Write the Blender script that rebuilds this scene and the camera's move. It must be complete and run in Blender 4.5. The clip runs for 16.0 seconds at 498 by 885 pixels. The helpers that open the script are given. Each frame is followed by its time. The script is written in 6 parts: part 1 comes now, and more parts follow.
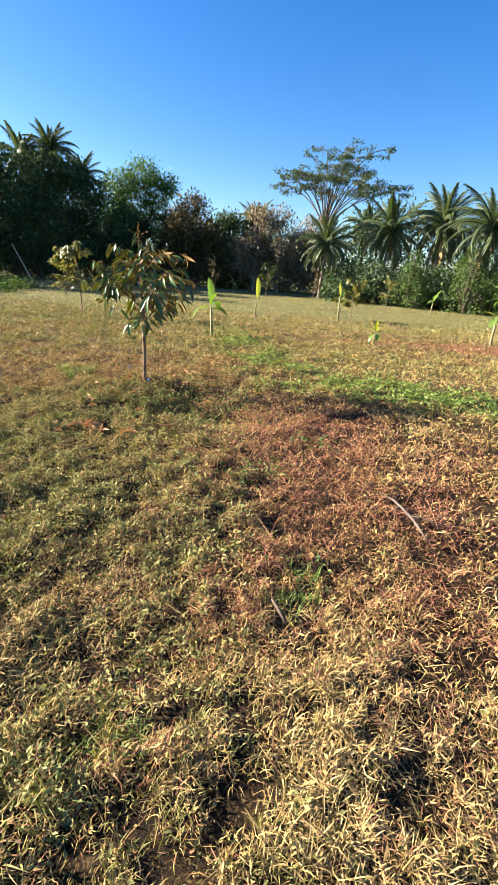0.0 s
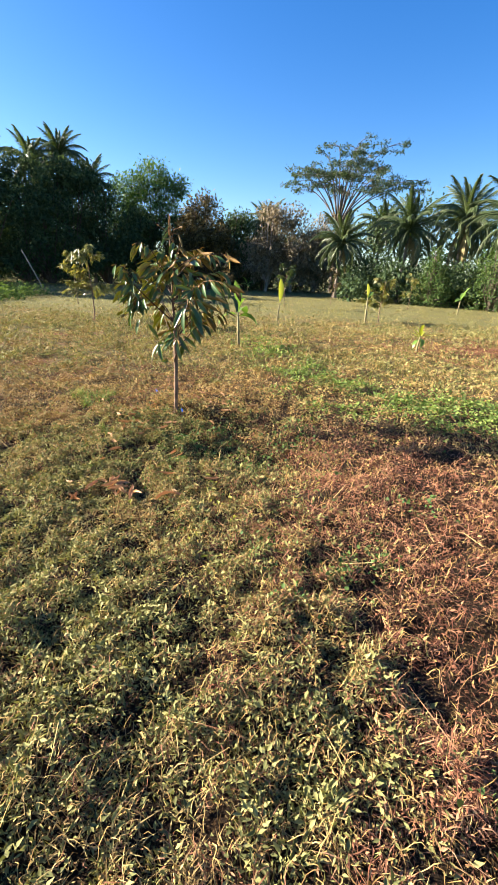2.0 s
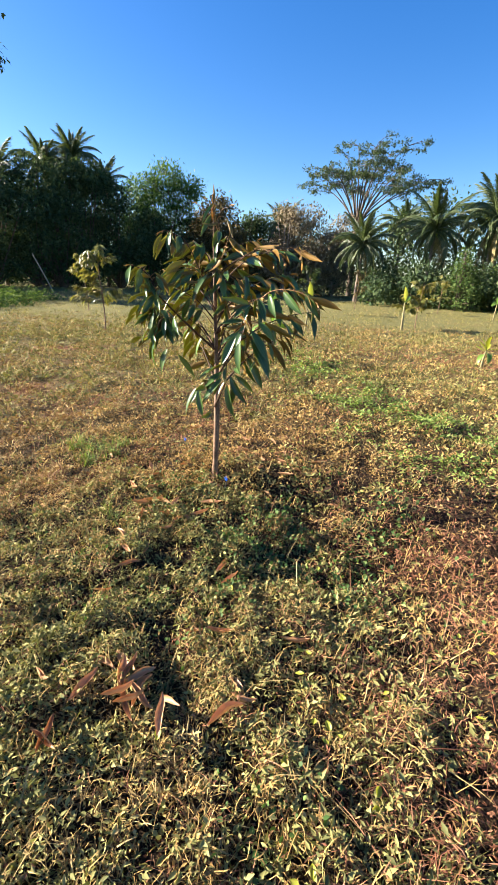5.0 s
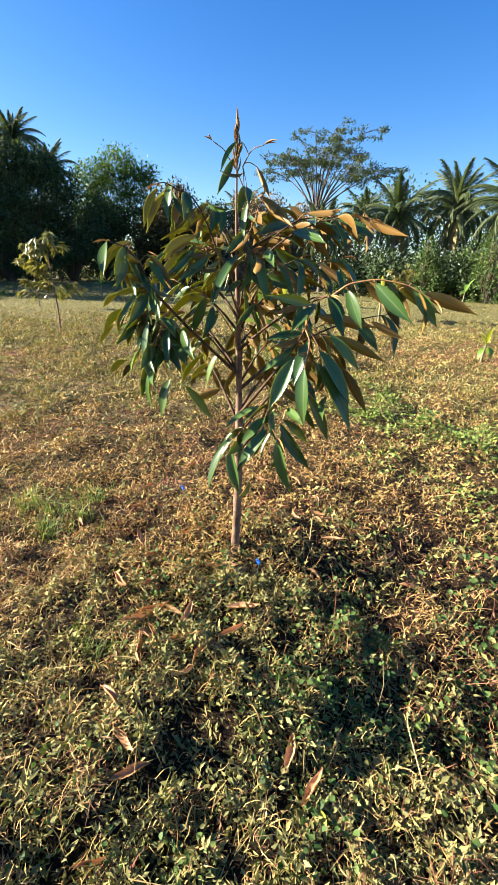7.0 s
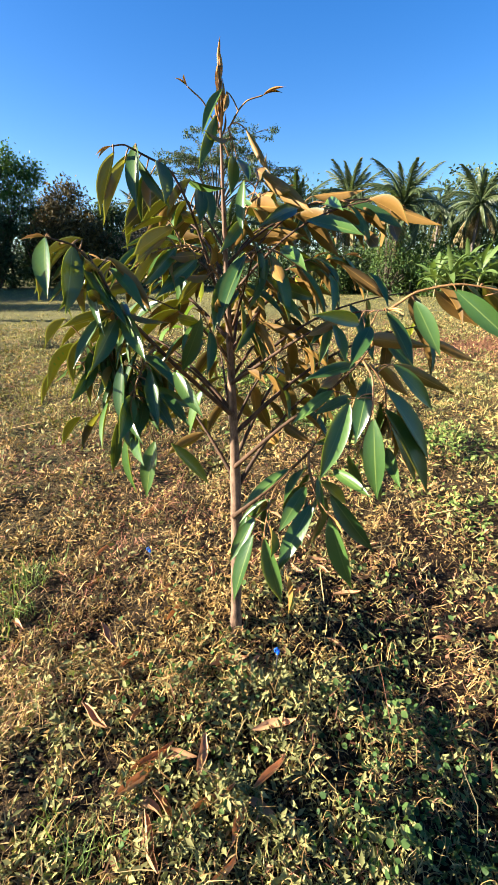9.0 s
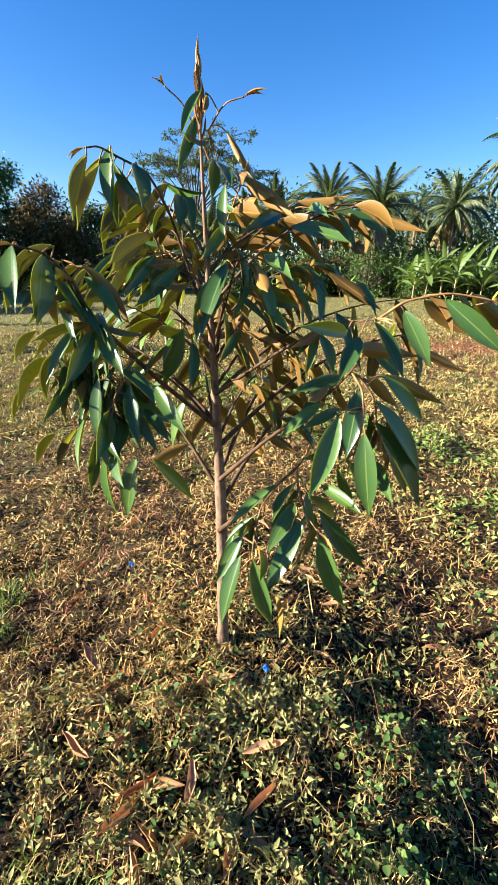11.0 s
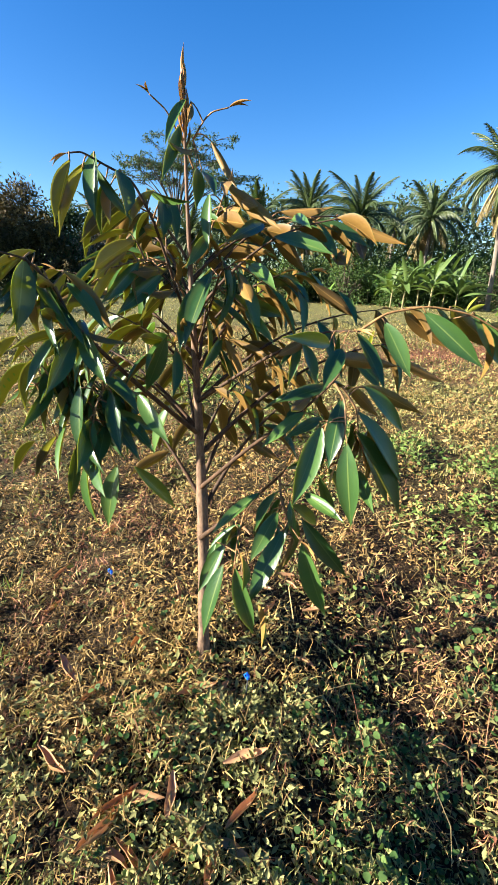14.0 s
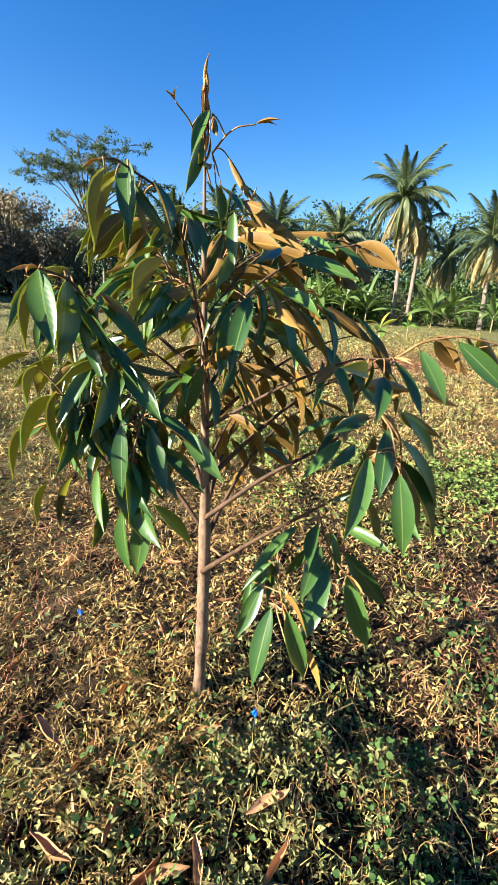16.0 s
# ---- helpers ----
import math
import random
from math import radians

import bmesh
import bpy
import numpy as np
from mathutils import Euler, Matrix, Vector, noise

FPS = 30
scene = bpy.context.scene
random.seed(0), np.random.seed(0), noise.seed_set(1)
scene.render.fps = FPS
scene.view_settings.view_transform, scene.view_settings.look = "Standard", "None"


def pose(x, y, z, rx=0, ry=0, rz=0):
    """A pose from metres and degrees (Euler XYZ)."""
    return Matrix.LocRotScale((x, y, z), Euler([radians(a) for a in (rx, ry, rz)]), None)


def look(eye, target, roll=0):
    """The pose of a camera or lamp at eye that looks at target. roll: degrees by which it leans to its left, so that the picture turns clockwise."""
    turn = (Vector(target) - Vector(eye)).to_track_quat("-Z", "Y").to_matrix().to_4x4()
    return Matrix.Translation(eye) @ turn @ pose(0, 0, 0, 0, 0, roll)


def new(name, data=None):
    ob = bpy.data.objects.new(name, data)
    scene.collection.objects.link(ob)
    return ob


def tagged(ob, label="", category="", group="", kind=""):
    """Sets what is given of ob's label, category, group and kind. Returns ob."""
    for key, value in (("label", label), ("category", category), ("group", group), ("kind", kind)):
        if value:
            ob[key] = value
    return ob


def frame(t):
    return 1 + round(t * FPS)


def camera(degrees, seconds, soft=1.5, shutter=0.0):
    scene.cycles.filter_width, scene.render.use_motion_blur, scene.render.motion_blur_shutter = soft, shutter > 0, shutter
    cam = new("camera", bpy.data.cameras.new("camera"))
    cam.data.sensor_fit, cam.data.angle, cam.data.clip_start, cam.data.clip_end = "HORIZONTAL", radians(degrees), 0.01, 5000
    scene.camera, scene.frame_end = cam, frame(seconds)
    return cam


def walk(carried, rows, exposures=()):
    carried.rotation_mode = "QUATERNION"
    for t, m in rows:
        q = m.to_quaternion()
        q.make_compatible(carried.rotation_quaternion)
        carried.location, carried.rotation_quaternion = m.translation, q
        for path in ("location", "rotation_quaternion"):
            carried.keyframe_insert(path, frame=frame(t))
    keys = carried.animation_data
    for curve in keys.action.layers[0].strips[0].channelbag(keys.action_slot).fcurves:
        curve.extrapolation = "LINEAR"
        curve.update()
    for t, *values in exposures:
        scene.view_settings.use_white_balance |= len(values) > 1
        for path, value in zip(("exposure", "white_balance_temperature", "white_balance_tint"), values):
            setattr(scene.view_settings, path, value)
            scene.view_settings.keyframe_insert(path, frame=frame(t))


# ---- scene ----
cam = camera(59.9, 16.0, soft=1.4)
PATH = [
    (0, (-0.092, -0.249, 1.507), (-0.008, 1.616, 0.789), 4.2),
    (0.5, (-0.188, 0.065, 1.472), (-0.109, 1.93, 0.754), 3.9),
    (1, (-0.283, 0.429, 1.491), (-0.223, 2.295, 0.773), 3.9),
    (1.5, (-0.473, 0.742, 1.494), (-0.429, 2.608, 0.776), 3.5),
    (2, (-0.564, 0.925, 1.508), (-0.528, 2.792, 0.79), 2.9),
    (2.5, (-0.581, 1.142, 1.497), (-0.551, 3.009, 0.782), 2.5),
    (3, (-0.593, 1.371, 1.509), (-0.573, 3.239, 0.796), 2.7),
    (3.5, (-0.715, 1.622, 1.49), (-0.71, 3.492, 0.783), 2.7),
    (4, (-0.881, 1.881, 1.513), (-0.882, 3.751, 0.806), 2.6),
    (4.5, (-0.964, 2.173, 1.487), (-0.971, 4.044, 0.78), 2.4),
    (5, (-1.026, 2.5, 1.501), (-1.041, 4.371, 0.793), 2.6),
    (7.3, (-1.472, 3.668, 1.465), (-1.239, 5.513, 0.729), 1.6),
    (7.5, (-1.521, 3.733, 1.478), (-1.196, 5.566, 0.747), 1.4),
    (8, (-1.628, 3.86, 1.495), (-1.157, 5.661, 0.763), -0.7),
    (8.5, (-1.648, 4.027, 1.484), (-1.154, 5.821, 0.751), -0.3),
    (9, (-1.629, 4.133, 1.48), (-1.125, 5.925, 0.749), -0.0),
    (11.5, (-1.619, 4.189, 1.498), (-1.022, 5.956, 0.778), 0.1),
    (12, (-1.62, 4.185, 1.5), (-1.009, 5.949, 0.783), 0.3),
    (12.5, (-1.627, 4.183, 1.499), (-0.999, 5.943, 0.787), 0.5),
    (13, (-1.627, 4.186, 1.507), (-0.984, 5.941, 0.795), 0.8),
    (13.5, (-1.625, 4.192, 1.507), (-0.972, 5.944, 0.797), 1.0),
    (14, (-1.625, 4.194, 1.505), (-0.957, 5.942, 0.8), 1.3),
    (14.5, (-1.64, 4.209, 1.509), (-0.95, 5.949, 0.806), 1.5),
    (15, (-1.683, 4.249, 1.522), (-0.919, 5.966, 0.838), 2.2),
    (15.5, (-1.77, 4.314, 1.532), (-0.889, 5.984, 0.871), 2.3),
    (16, (-1.841, 4.382, 1.527), (-0.841, 5.985, 0.872), 3.2),
]
walk(cam, [(t, look(eye, target, roll)) for t, eye, target, roll in PATH],
     exposures=[(0, 2.37, 6550, 10), (5, 2.35, 6600, 11), (9, 2.34, 6500, 10), (12, 2.27, 6300, 8), (16, 2.21, 6180, 6)])


# ---- world, sun, exposure ----
SUN_EL, SUN_AZ = 24.0, -81.0          # azimuth from +y towards +x
to_sun = Vector((math.sin(radians(SUN_AZ)) * math.cos(radians(SUN_EL)),
                 math.cos(radians(SUN_AZ)) * math.cos(radians(SUN_EL)), math.sin(radians(SUN_EL))))
world = bpy.data.worlds.new("sky_world")
scene.world = world
world.use_nodes = True
wn, wl = world.node_tree.nodes, world.node_tree.links
sky = wn.new("ShaderNodeTexSky")
sky.sky_type = "NISHITA"
sky.sun_disc = False
sky.sun_elevation = radians(SUN_EL)
sky.sun_rotation = radians(SUN_AZ)
sky.altitude = 60
sky.air_density = 1.0
sky.dust_density = 0.55
sky.ozone_density = 2.9
wn["Background"].inputs["Strength"].default_value = 0.0505
deep = wn.new("ShaderNodeHueSaturation")
deep.inputs["Saturation"].default_value = 1.36
deep.inputs["Hue"].default_value = 0.511
wl.new(sky.outputs[0], deep.inputs["Color"])
wl.new(deep.outputs[0], wn["Background"].inputs["Color"])
sun_data = bpy.data.lights.new("sun", "SUN")
sun_data.energy, sun_data.angle, sun_data.color = 5.0, radians(0.55), (1.0, 0.88, 0.75)
sun = new("sun", sun_data)
sun.matrix_world = look(to_sun * 60, (0, 0, 0))


# ---- materials ----


def material(name, rough=0.6, spec=0.4):
    m = bpy.data.materials.new(name)
    m.use_nodes = True
    b = m.node_tree.nodes["Principled BSDF"]
    b.inputs["Roughness"].default_value = rough
    b.inputs["Specular IOR Level"].default_value = spec
    return m, m.node_tree.nodes, m.node_tree.links, b


def ramp(nodes, stops):
    r = nodes.new("ShaderNodeValToRGB")
    e = r.color_ramp.elements
    while len(e) < len(stops):
        e.new(0.5)
    for el, (p, c) in zip(e, stops):
        el.position, el.color = p, (*c, 1)
    return r


def noise_tex(nodes, links, scale, detail=3.0, vector=None, rough=0.55):
    n = nodes.new("ShaderNodeTexNoise")
    n.inputs["Scale"].default_value = scale
    n.inputs["Detail"].default_value = detail
    n.inputs["Roughness"].default_value = rough
    if vector is not None:
        links.new(vector, n.inputs["Vector"])
    return n


def mix_rgb(nodes, links, fac, a, b, kind="MIX"):
    n = nodes.new("ShaderNodeMix")
    n.data_type, n.blend_type = "RGBA", kind
    for s, v in ((n.inputs[0], fac), (n.inputs[6], a), (n.inputs[7], b)):
        if hasattr(v, "is_linked"):
            links.new(v, s)
        else:
            s.default_value = v if isinstance(v, float) else (*v, 1)
    return n.outputs[2]


def math_node(nodes, links, op, a, b=0.0):
    n = nodes.new("ShaderNodeMath")
    n.operation = op
    for s, v in zip(n.inputs, (a, b)):
        if hasattr(v, "is_linked"):
            links.new(v, s)
        else:
            s.default_value = v
    return n.outputs[0]


def add_translucent(nodes, links, bsdf, color, amount):
    """Thin leaves let part of the light through."""
    tr = nodes.new("ShaderNodeBsdfTranslucent")
    mx = nodes.new("ShaderNodeMixShader")
    mx.inputs[0].default_value = amount
    if hasattr(color, "is_linked"):
        links.new(color, tr.inputs["Color"])
    else:
        tr.inputs["Color"].default_value = (*color, 1)
    links.new(bsdf.outputs[0], mx.inputs[1])
    links.new(tr.outputs[0], mx.inputs[2])
    links.new(mx.outputs[0], nodes["Material Output"].inputs["Surface"])


def foliage(name, stops, through_amount=0.3, rough=0.5, patch=0.6, spec=0.35, tint=(1.25, 1.25, 0.6)):
    """Joined blades or leaves: a tone for each piece, drifting over the ground in patches."""
    m, n, l, b = material(name, rough, spec)
    geo = n.new("ShaderNodeNewGeometry")
    big = noise_tex(n, l, patch, 3.0, geo.outputs["Position"])
    mixv = math_node(n, l, "MULTIPLY_ADD", geo.outputs["Random Per Island"], 0.62)
    mixv.node.inputs[2].default_value = -0.06
    mixv = math_node(n, l, "ADD", mixv, math_node(n, l, "MULTIPLY", big.outputs["Fac"], 0.45))
    r = ramp(n, stops)
    l.new(mixv, r.inputs[0])
    l.new(r.outputs[0], b.inputs["Base Color"])
    lit = mix_rgb(n, l, 1.0, r.outputs[0], tint, "MULTIPLY")
    if through_amount:
        add_translucent(n, l, b, lit, through_amount)
    return m


def leaf_surface(name, dark, light, rib, rough, trans, amount, spec=0.5):
    """One face of a large leaf: midrib, faint side veins, a tone for each leaf."""
    m, n, l, b = material(name, rough, spec)
    uv = n.new("ShaderNodeUVMap")
    sep = n.new("ShaderNodeSeparateXYZ")
    l.new(uv.outputs[0], sep.inputs[0])
    info = n.new("ShaderNodeObjectInfo")
    geo = n.new("ShaderNodeNewGeometry")
    mott = noise_tex(n, l, 38.0, 4.0, geo.outputs["Position"])
    each = math_node(n, l, "FRACT", math_node(n, l, "ADD", info.outputs["Random"], geo.outputs["Random Per Island"]))
    tone = math_node(n, l, "MULTIPLY_ADD", each, 0.75)
    l.new(math_node(n, l, "MULTIPLY", mott.outputs["Fac"], 0.3), tone.node.inputs[2])
    base = ramp(n, [(0.1, dark), (0.95, light)])
    l.new(tone, base.inputs[0])
    off = math_node(n, l, "ABSOLUTE", math_node(n, l, "SUBTRACT", sep.outputs["X"], 0.5))
    ribf = ramp(n, [(0.0, (1, 1, 1)), (0.045, (0, 0, 0))])
    l.new(off, ribf.inputs[0])
    veins = n.new("ShaderNodeTexWave")
    veins.bands_direction = "Y"
    veins.inputs["Scale"].default_value = 3.6
    veins.inputs["Distortion"].default_value = 0.5
    slant = n.new("ShaderNodeCombineXYZ")
    l.new(math_node(n, l, "SUBTRACT", sep.outputs["Y"], math_node(n, l, "MULTIPLY", off, 0.45)), slant.inputs["Y"])
    l.new(slant.outputs[0], veins.inputs["Vector"])
    vf = ramp(n, [(0.86, (0, 0, 0)), (1.0, (0.03, 0.03, 0.03))])
    l.new(veins.outputs["Fac"], vf.inputs[0])
    col = mix_rgb(n, l, vf.outputs[0], base.outputs[0], rib)
    col = mix_rgb(n, l, ribf.outputs[0], col, rib)
    l.new(col, b.inputs["Base Color"])
    bump = n.new("ShaderNodeBump")
    bump.inputs["Strength"].default_value = 0.035
    bump.inputs["Distance"].default_value = 0.002
    l.new(veins.outputs["Fac"], bump.inputs["Height"])
    l.new(bump.outputs[0], b.inputs["Normal"])
    add_translucent(n, l, b, trans, amount)
    return m


def bark(name, dark, light, scale=14.0, bump_d=0.006, rough=0.85):
    m, n, l, b = material(name, rough, 0.25)
    geo = n.new("ShaderNodeTexCoord")
    mp = n.new("ShaderNodeMapping")
    mp.inputs["Scale"].default_value = (1, 1, 0.35)
    l.new(geo.outputs["Object"], mp.inputs["Vector"])
    a = noise_tex(n, l, scale, 5.0, mp.outputs[0], 0.65)
    fine = noise_tex(n, l, scale * 7, 3.0, mp.outputs[0])
    r = ramp(n, [(0.36, dark), (0.62, light)])
    l.new(math_node(n, l, "ADD", math_node(n, l, "MULTIPLY", a.outputs["Fac"], 0.7), math_node(n, l, "MULTIPLY", fine.outputs["Fac"], 0.3)), r.inputs[0])
    l.new(r.outputs[0], b.inputs["Base Color"])
    bp = n.new("ShaderNodeBump")
    bp.inputs["Strength"].default_value = 0.6
    bp.inputs["Distance"].default_value = bump_d
    l.new(a.outputs["Fac"], bp.inputs["Height"])
    l.new(bp.outputs[0], b.inputs["Normal"])
    return m


def soil_material():
    """Field soil under thin turf: brown earth, dry straw tone and faded green in patches."""
    m, n, l, b = material("field_soil", 0.95, 0.15)
    geo = n.new("ShaderNodeNewGeometry")
    p = geo.outputs["Position"]
    fine = noise_tex(n, l, 60.0, 6.0, p, 0.75)
    mid = noise_tex(n, l, 3.2, 5.0, p, 0.62)
    big = noise_tex(n, l, 0.32, 4.0, p, 0.6)
    # near-black tones also stand in for shade between the blades
    earth = ramp(n, [(0.3, (0.012, 0.008, 0.005)), (0.55, (0.036, 0.022, 0.011)), (0.8, (0.11, 0.066, 0.03))])
    l.new(fine.outputs["Fac"], earth.inputs[0])
    crumbs = n.new("ShaderNodeTexVoronoi")
    crumbs.inputs["Scale"].default_value = 85.0
    warp = n.new("ShaderNodeVectorMath")
    warp.operation = "MULTIPLY_ADD"
    l.new(noise_tex(n, l, 30.0, 2.0, p).outputs["Color"], warp.inputs[0])
    warp.inputs[1].default_value = (0.05, 0.05, 0.05)
    l.new(p, warp.inputs[2])
    l.new(warp.outputs[0], crumbs.inputs["Vector"])
    chip = n.new("ShaderNodeSeparateColor")
    l.new(crumbs.outputs["Color"], chip.inputs[0])
    scrap = ramp(n, [(0.0, (0.012, 0.008, 0.005)), (0.35, (0.04, 0.024, 0.012)), (0.62, (0.13, 0.07, 0.03)), (0.85, (0.24, 0.16, 0.065)), (1.0, (0.36, 0.27, 0.12))])
    l.new(chip.outputs[0], scrap.inputs[0])
    # shade between the scraps, put into the colour
    gap_shade = ramp(n, [(0.15, (1, 1, 1)), (0.55, (0.12, 0.12, 0.12))])
    l.new(crumbs.outputs["Distance"], gap_shade.inputs[0])
    litter = mix_rgb(n, l, 0.55, earth.outputs[0], mix_rgb(n, l, 1.0, scrap.outputs[0], gap_shade.outputs[0], "MULTIPLY"))
    turf = ramp(n, [(0.3, (0.03, 0.03, 0.012)), (0.55, (0.095, 0.088, 0.03)), (0.75, (0.21, 0.18, 0.07))])
    l.new(fine.outputs["Fac"], turf.inputs[0])
    red = ramp(n, [(0.3, (0.085, 0.036, 0.017)), (0.55, (0.22, 0.10, 0.045)), (0.75, (0.36, 0.19, 0.09))])
    l.new(fine.outputs["Fac"], red.inputs[0])
    sel = ramp(n, [(0.40, (0, 0, 0)), (0.60, (1, 1, 1))])
    l.new(mid.outputs["Fac"], sel.inputs[0])
    redsel = ramp(n, [(0.56, (0, 0, 0)), (0.66, (0.85, 0.85, 0.85))])
    l.new(big.outputs["Fac"], redsel.inputs[0])
    # near the walk the litter covers the earth; farther out the turf shows
    dist = n.new("ShaderNodeVectorMath")
    dist.operation = "DISTANCE"
    l.new(p, dist.inputs[0])
    dist.inputs[1].default_value = (-0.4, 3.2, 0)
    far = n.new("ShaderNodeMapRange")
    far.inputs["From Min"].default_value, far.inputs["From Max"].default_value = 2.6, 6.2
    l.new(dist.outputs["Value"], far.inputs["Value"])
    outer = mix_rgb(n, l, redsel.outputs[0], mix_rgb(n, l, sel.outputs[0], turf.outputs[0], (0.15, 0.105, 0.042)), red.outputs[0])
    meadow = n.new("ShaderNodeMapRange")
    meadow.inputs["From Min"].default_value, meadow.inputs["From Max"].default_value = 10.0, 19.0
    meadow.inputs["To Max"].default_value = 0.75
    l.new(dist.outputs["Value"], meadow.inputs["Value"])
    hay = ramp(n, [(0.3, (0.07, 0.072, 0.026)), (0.55, (0.165, 0.165, 0.06)), (0.75, (0.27, 0.25, 0.105))])
    l.new(noise_tex(n, l, 11.0, 5.0, p, 0.7).outputs["Fac"], hay.inputs[0])
    outer = mix_rgb(n, l, meadow.outputs[0], outer, hay.outputs[0])
    # a worn reddish band of bare earth across the field
    band = n.new("ShaderNodeMapping")
    band.inputs["Location"].default_value = (-1.14, -6.0, 0)
    band.inputs["Scale"].default_value = (0.17, 0.5, 0)
    l.new(p, band.inputs["Vector"])
    blen = n.new("ShaderNodeVectorMath")
    blen.operation = "LENGTH"
    l.new(band.outputs[0], blen.inputs[0])
    worn = ramp(n, [(0.5, (0.9, 0.9, 0.9)), (0.95, (0, 0, 0))])
    l.new(math_node(n, l, "ADD", blen.outputs["Value"], math_node(n, l, "MULTIPLY", mid.outputs["Fac"], 0.5)), worn.inputs[0])
    outer = mix_rgb(n, l, worn.outputs[0], outer, red.outputs[0])
    l.new(mix_rgb(n, l, far.outputs[0], litter, outer), b.inputs["Base Color"])
    bp = n.new("ShaderNodeBump")
    bp.inputs["Strength"].default_value = 0.9
    bp.inputs["Distance"].default_value = 0.03
    l.new(fine.outputs["Fac"], bp.inputs["Height"])
    hummock = n.new("ShaderNodeBump")
    hummock.inputs["Strength"].default_value = 0.8
    hummock.inputs["Distance"].default_value = 0.16
    l.new(noise_tex(n, l, 7.0, 4.0, p, 0.6).outputs["Fac"], hummock.inputs["Height"])
    l.new(hummock.outputs[0], bp.inputs["Normal"])
    l.new(bp.outputs[0], b.inputs["Normal"])
    return m


SOIL = soil_material()
LEAF_TOP = leaf_surface("durian_leaf_top", (0.022, 0.065, 0.018), (0.08, 0.16, 0.033), (0.15, 0.21, 0.05), 0.3, (0.34, 0.42, 0.03), 0.22, 0.5)
LEAF_UNDER = leaf_surface("durian_leaf_underside", (0.085, 0.05, 0.014), (0.30, 0.168, 0.04), (0.42, 0.24, 0.06), 0.5, (0.44, 0.44, 0.04), 0.26, 0.35)
BUD = leaf_surface("durian_young_leaf", (0.34, 0.18, 0.05), (0.5, 0.29, 0.09), (0.55, 0.33, 0.12), 0.45, (0.5, 0.3, 0.06), 0.2, 0.35)
BARK_YOUNG = bark("durian_bark", (0.05, 0.03, 0.02), (0.27, 0.175, 0.11), 22.0, 0.004, 0.78)
TWIG = bark("durian_twig_bark", (0.09, 0.05, 0.024), (0.33, 0.18, 0.065), 60.0, 0.001, 0.6)
BARK_LIMB = bark("durian_limb_bark", (0.022, 0.014, 0.009), (0.11, 0.062, 0.032), 40.0, 0.002, 0.7)
BARK_DARK = bark("dark_bark", (0.04, 0.03, 0.022), (0.13, 0.1, 0.075), 5.0, 0.02)
BARK_GREY = bark("grey_bark", (0.14, 0.12, 0.09), (0.36, 0.31, 0.25), 6.0, 0.02)
BARK_STICK = bark("weathered_stick", (0.03, 0.022, 0.017), (0.14, 0.105, 0.08), 20.0, 0.003)
PALM_BARK = bark("palm_bark", (0.08, 0.062, 0.048), (0.24, 0.20, 0.155), 4.0, 0.02)
F_DARK = foliage("dark_broadleaf_foliage", [(0.1, (0.028, 0.052, 0.028)), (0.5, (0.062, 0.098, 0.046)), (0.95, (0.125, 0.155, 0.07))], 0.2, 0.85, 0.3, 0.05)
F_MID = foliage("green_broadleaf_foliage", [(0.1, (0.03, 0.068, 0.02)), (0.5, (0.075, 0.128, 0.04)), (0.95, (0.16, 0.2, 0.065))], 0.25, 0.8, 0.3, 0.08)
F_OLIVE = foliage("olive_feathery_foliage", [(0.1, (0.02, 0.042, 0.016)), (0.5, (0.055, 0.085, 0.03)), (0.95, (0.12, 0.15, 0.06))], 0.3, 0.5, 0.3)
F_DRY = foliage("dry_brown_foliage", [(0.1, (0.08, 0.065, 0.04)), (0.5, (0.20, 0.165, 0.10)), (0.95, (0.33, 0.28, 0.18))], 0.2, 0.7, 0.4, 0.2, (1.1, 1.0, 0.7))
F_BROWN = foliage("russet_dry_foliage", [(0.1, (0.03, 0.026, 0.01)), (0.5, (0.088, 0.07, 0.024)), (0.95, (0.18, 0.135, 0.045))], 0.1, 0.7, 0.4, 0.2, (1.1, 1.0, 0.7))
F_BRIGHT = foliage("bright_shrub_foliage", [(0.1, (0.03, 0.075, 0.014)), (0.5, (0.07, 0.14, 0.026)), (0.95, (0.14, 0.22, 0.045))], 0.3, 0.45, 0.5)
PALM_GREEN = foliage("palm_leaflet", [(0.1, (0.022, 0.042, 0.016)), (0.5, (0.058, 0.088, 0.032)), (0.95, (0.16, 0.165, 0.07))], 0.22, 0.42, 0.3, 0.4)
PALM_DRY = foliage("dry_palm_leaflet", [(0.1, (0.16, 0.12, 0.05)), (0.5, (0.30, 0.24, 0.10)), (0.95, (0.42, 0.35, 0.17))], 0.25, 0.6, 0.3, 0.3, (1.1, 1.0, 0.7))
BANANA = foliage("banana_leaf", [(0.1, (0.07, 0.15, 0.025)), (0.5, (0.125, 0.225, 0.04)), (0.95, (0.22, 0.30, 0.065))], 0.35, 0.4, 0.8)
BANANA_YELLOW = foliage("yellowing_banana_leaf", [(0.1, (0.22, 0.27, 0.03)), (0.5, (0.32, 0.35, 0.045)), (0.95, (0.42, 0.41, 0.10))], 0.35, 0.4, 0.8)
BANANA_DULL = foliage("dull_banana_leaf", [(0.1, (0.045, 0.095, 0.025)), (0.5, (0.10, 0.16, 0.042)), (0.95, (0.2, 0.25, 0.08))], 0.3, 0.45, 0.8)
STEM_GREEN = bark("pale_green_stem", (0.12, 0.10, 0.05), (0.30, 0.26, 0.12), 12.0, 0.003, 0.6)
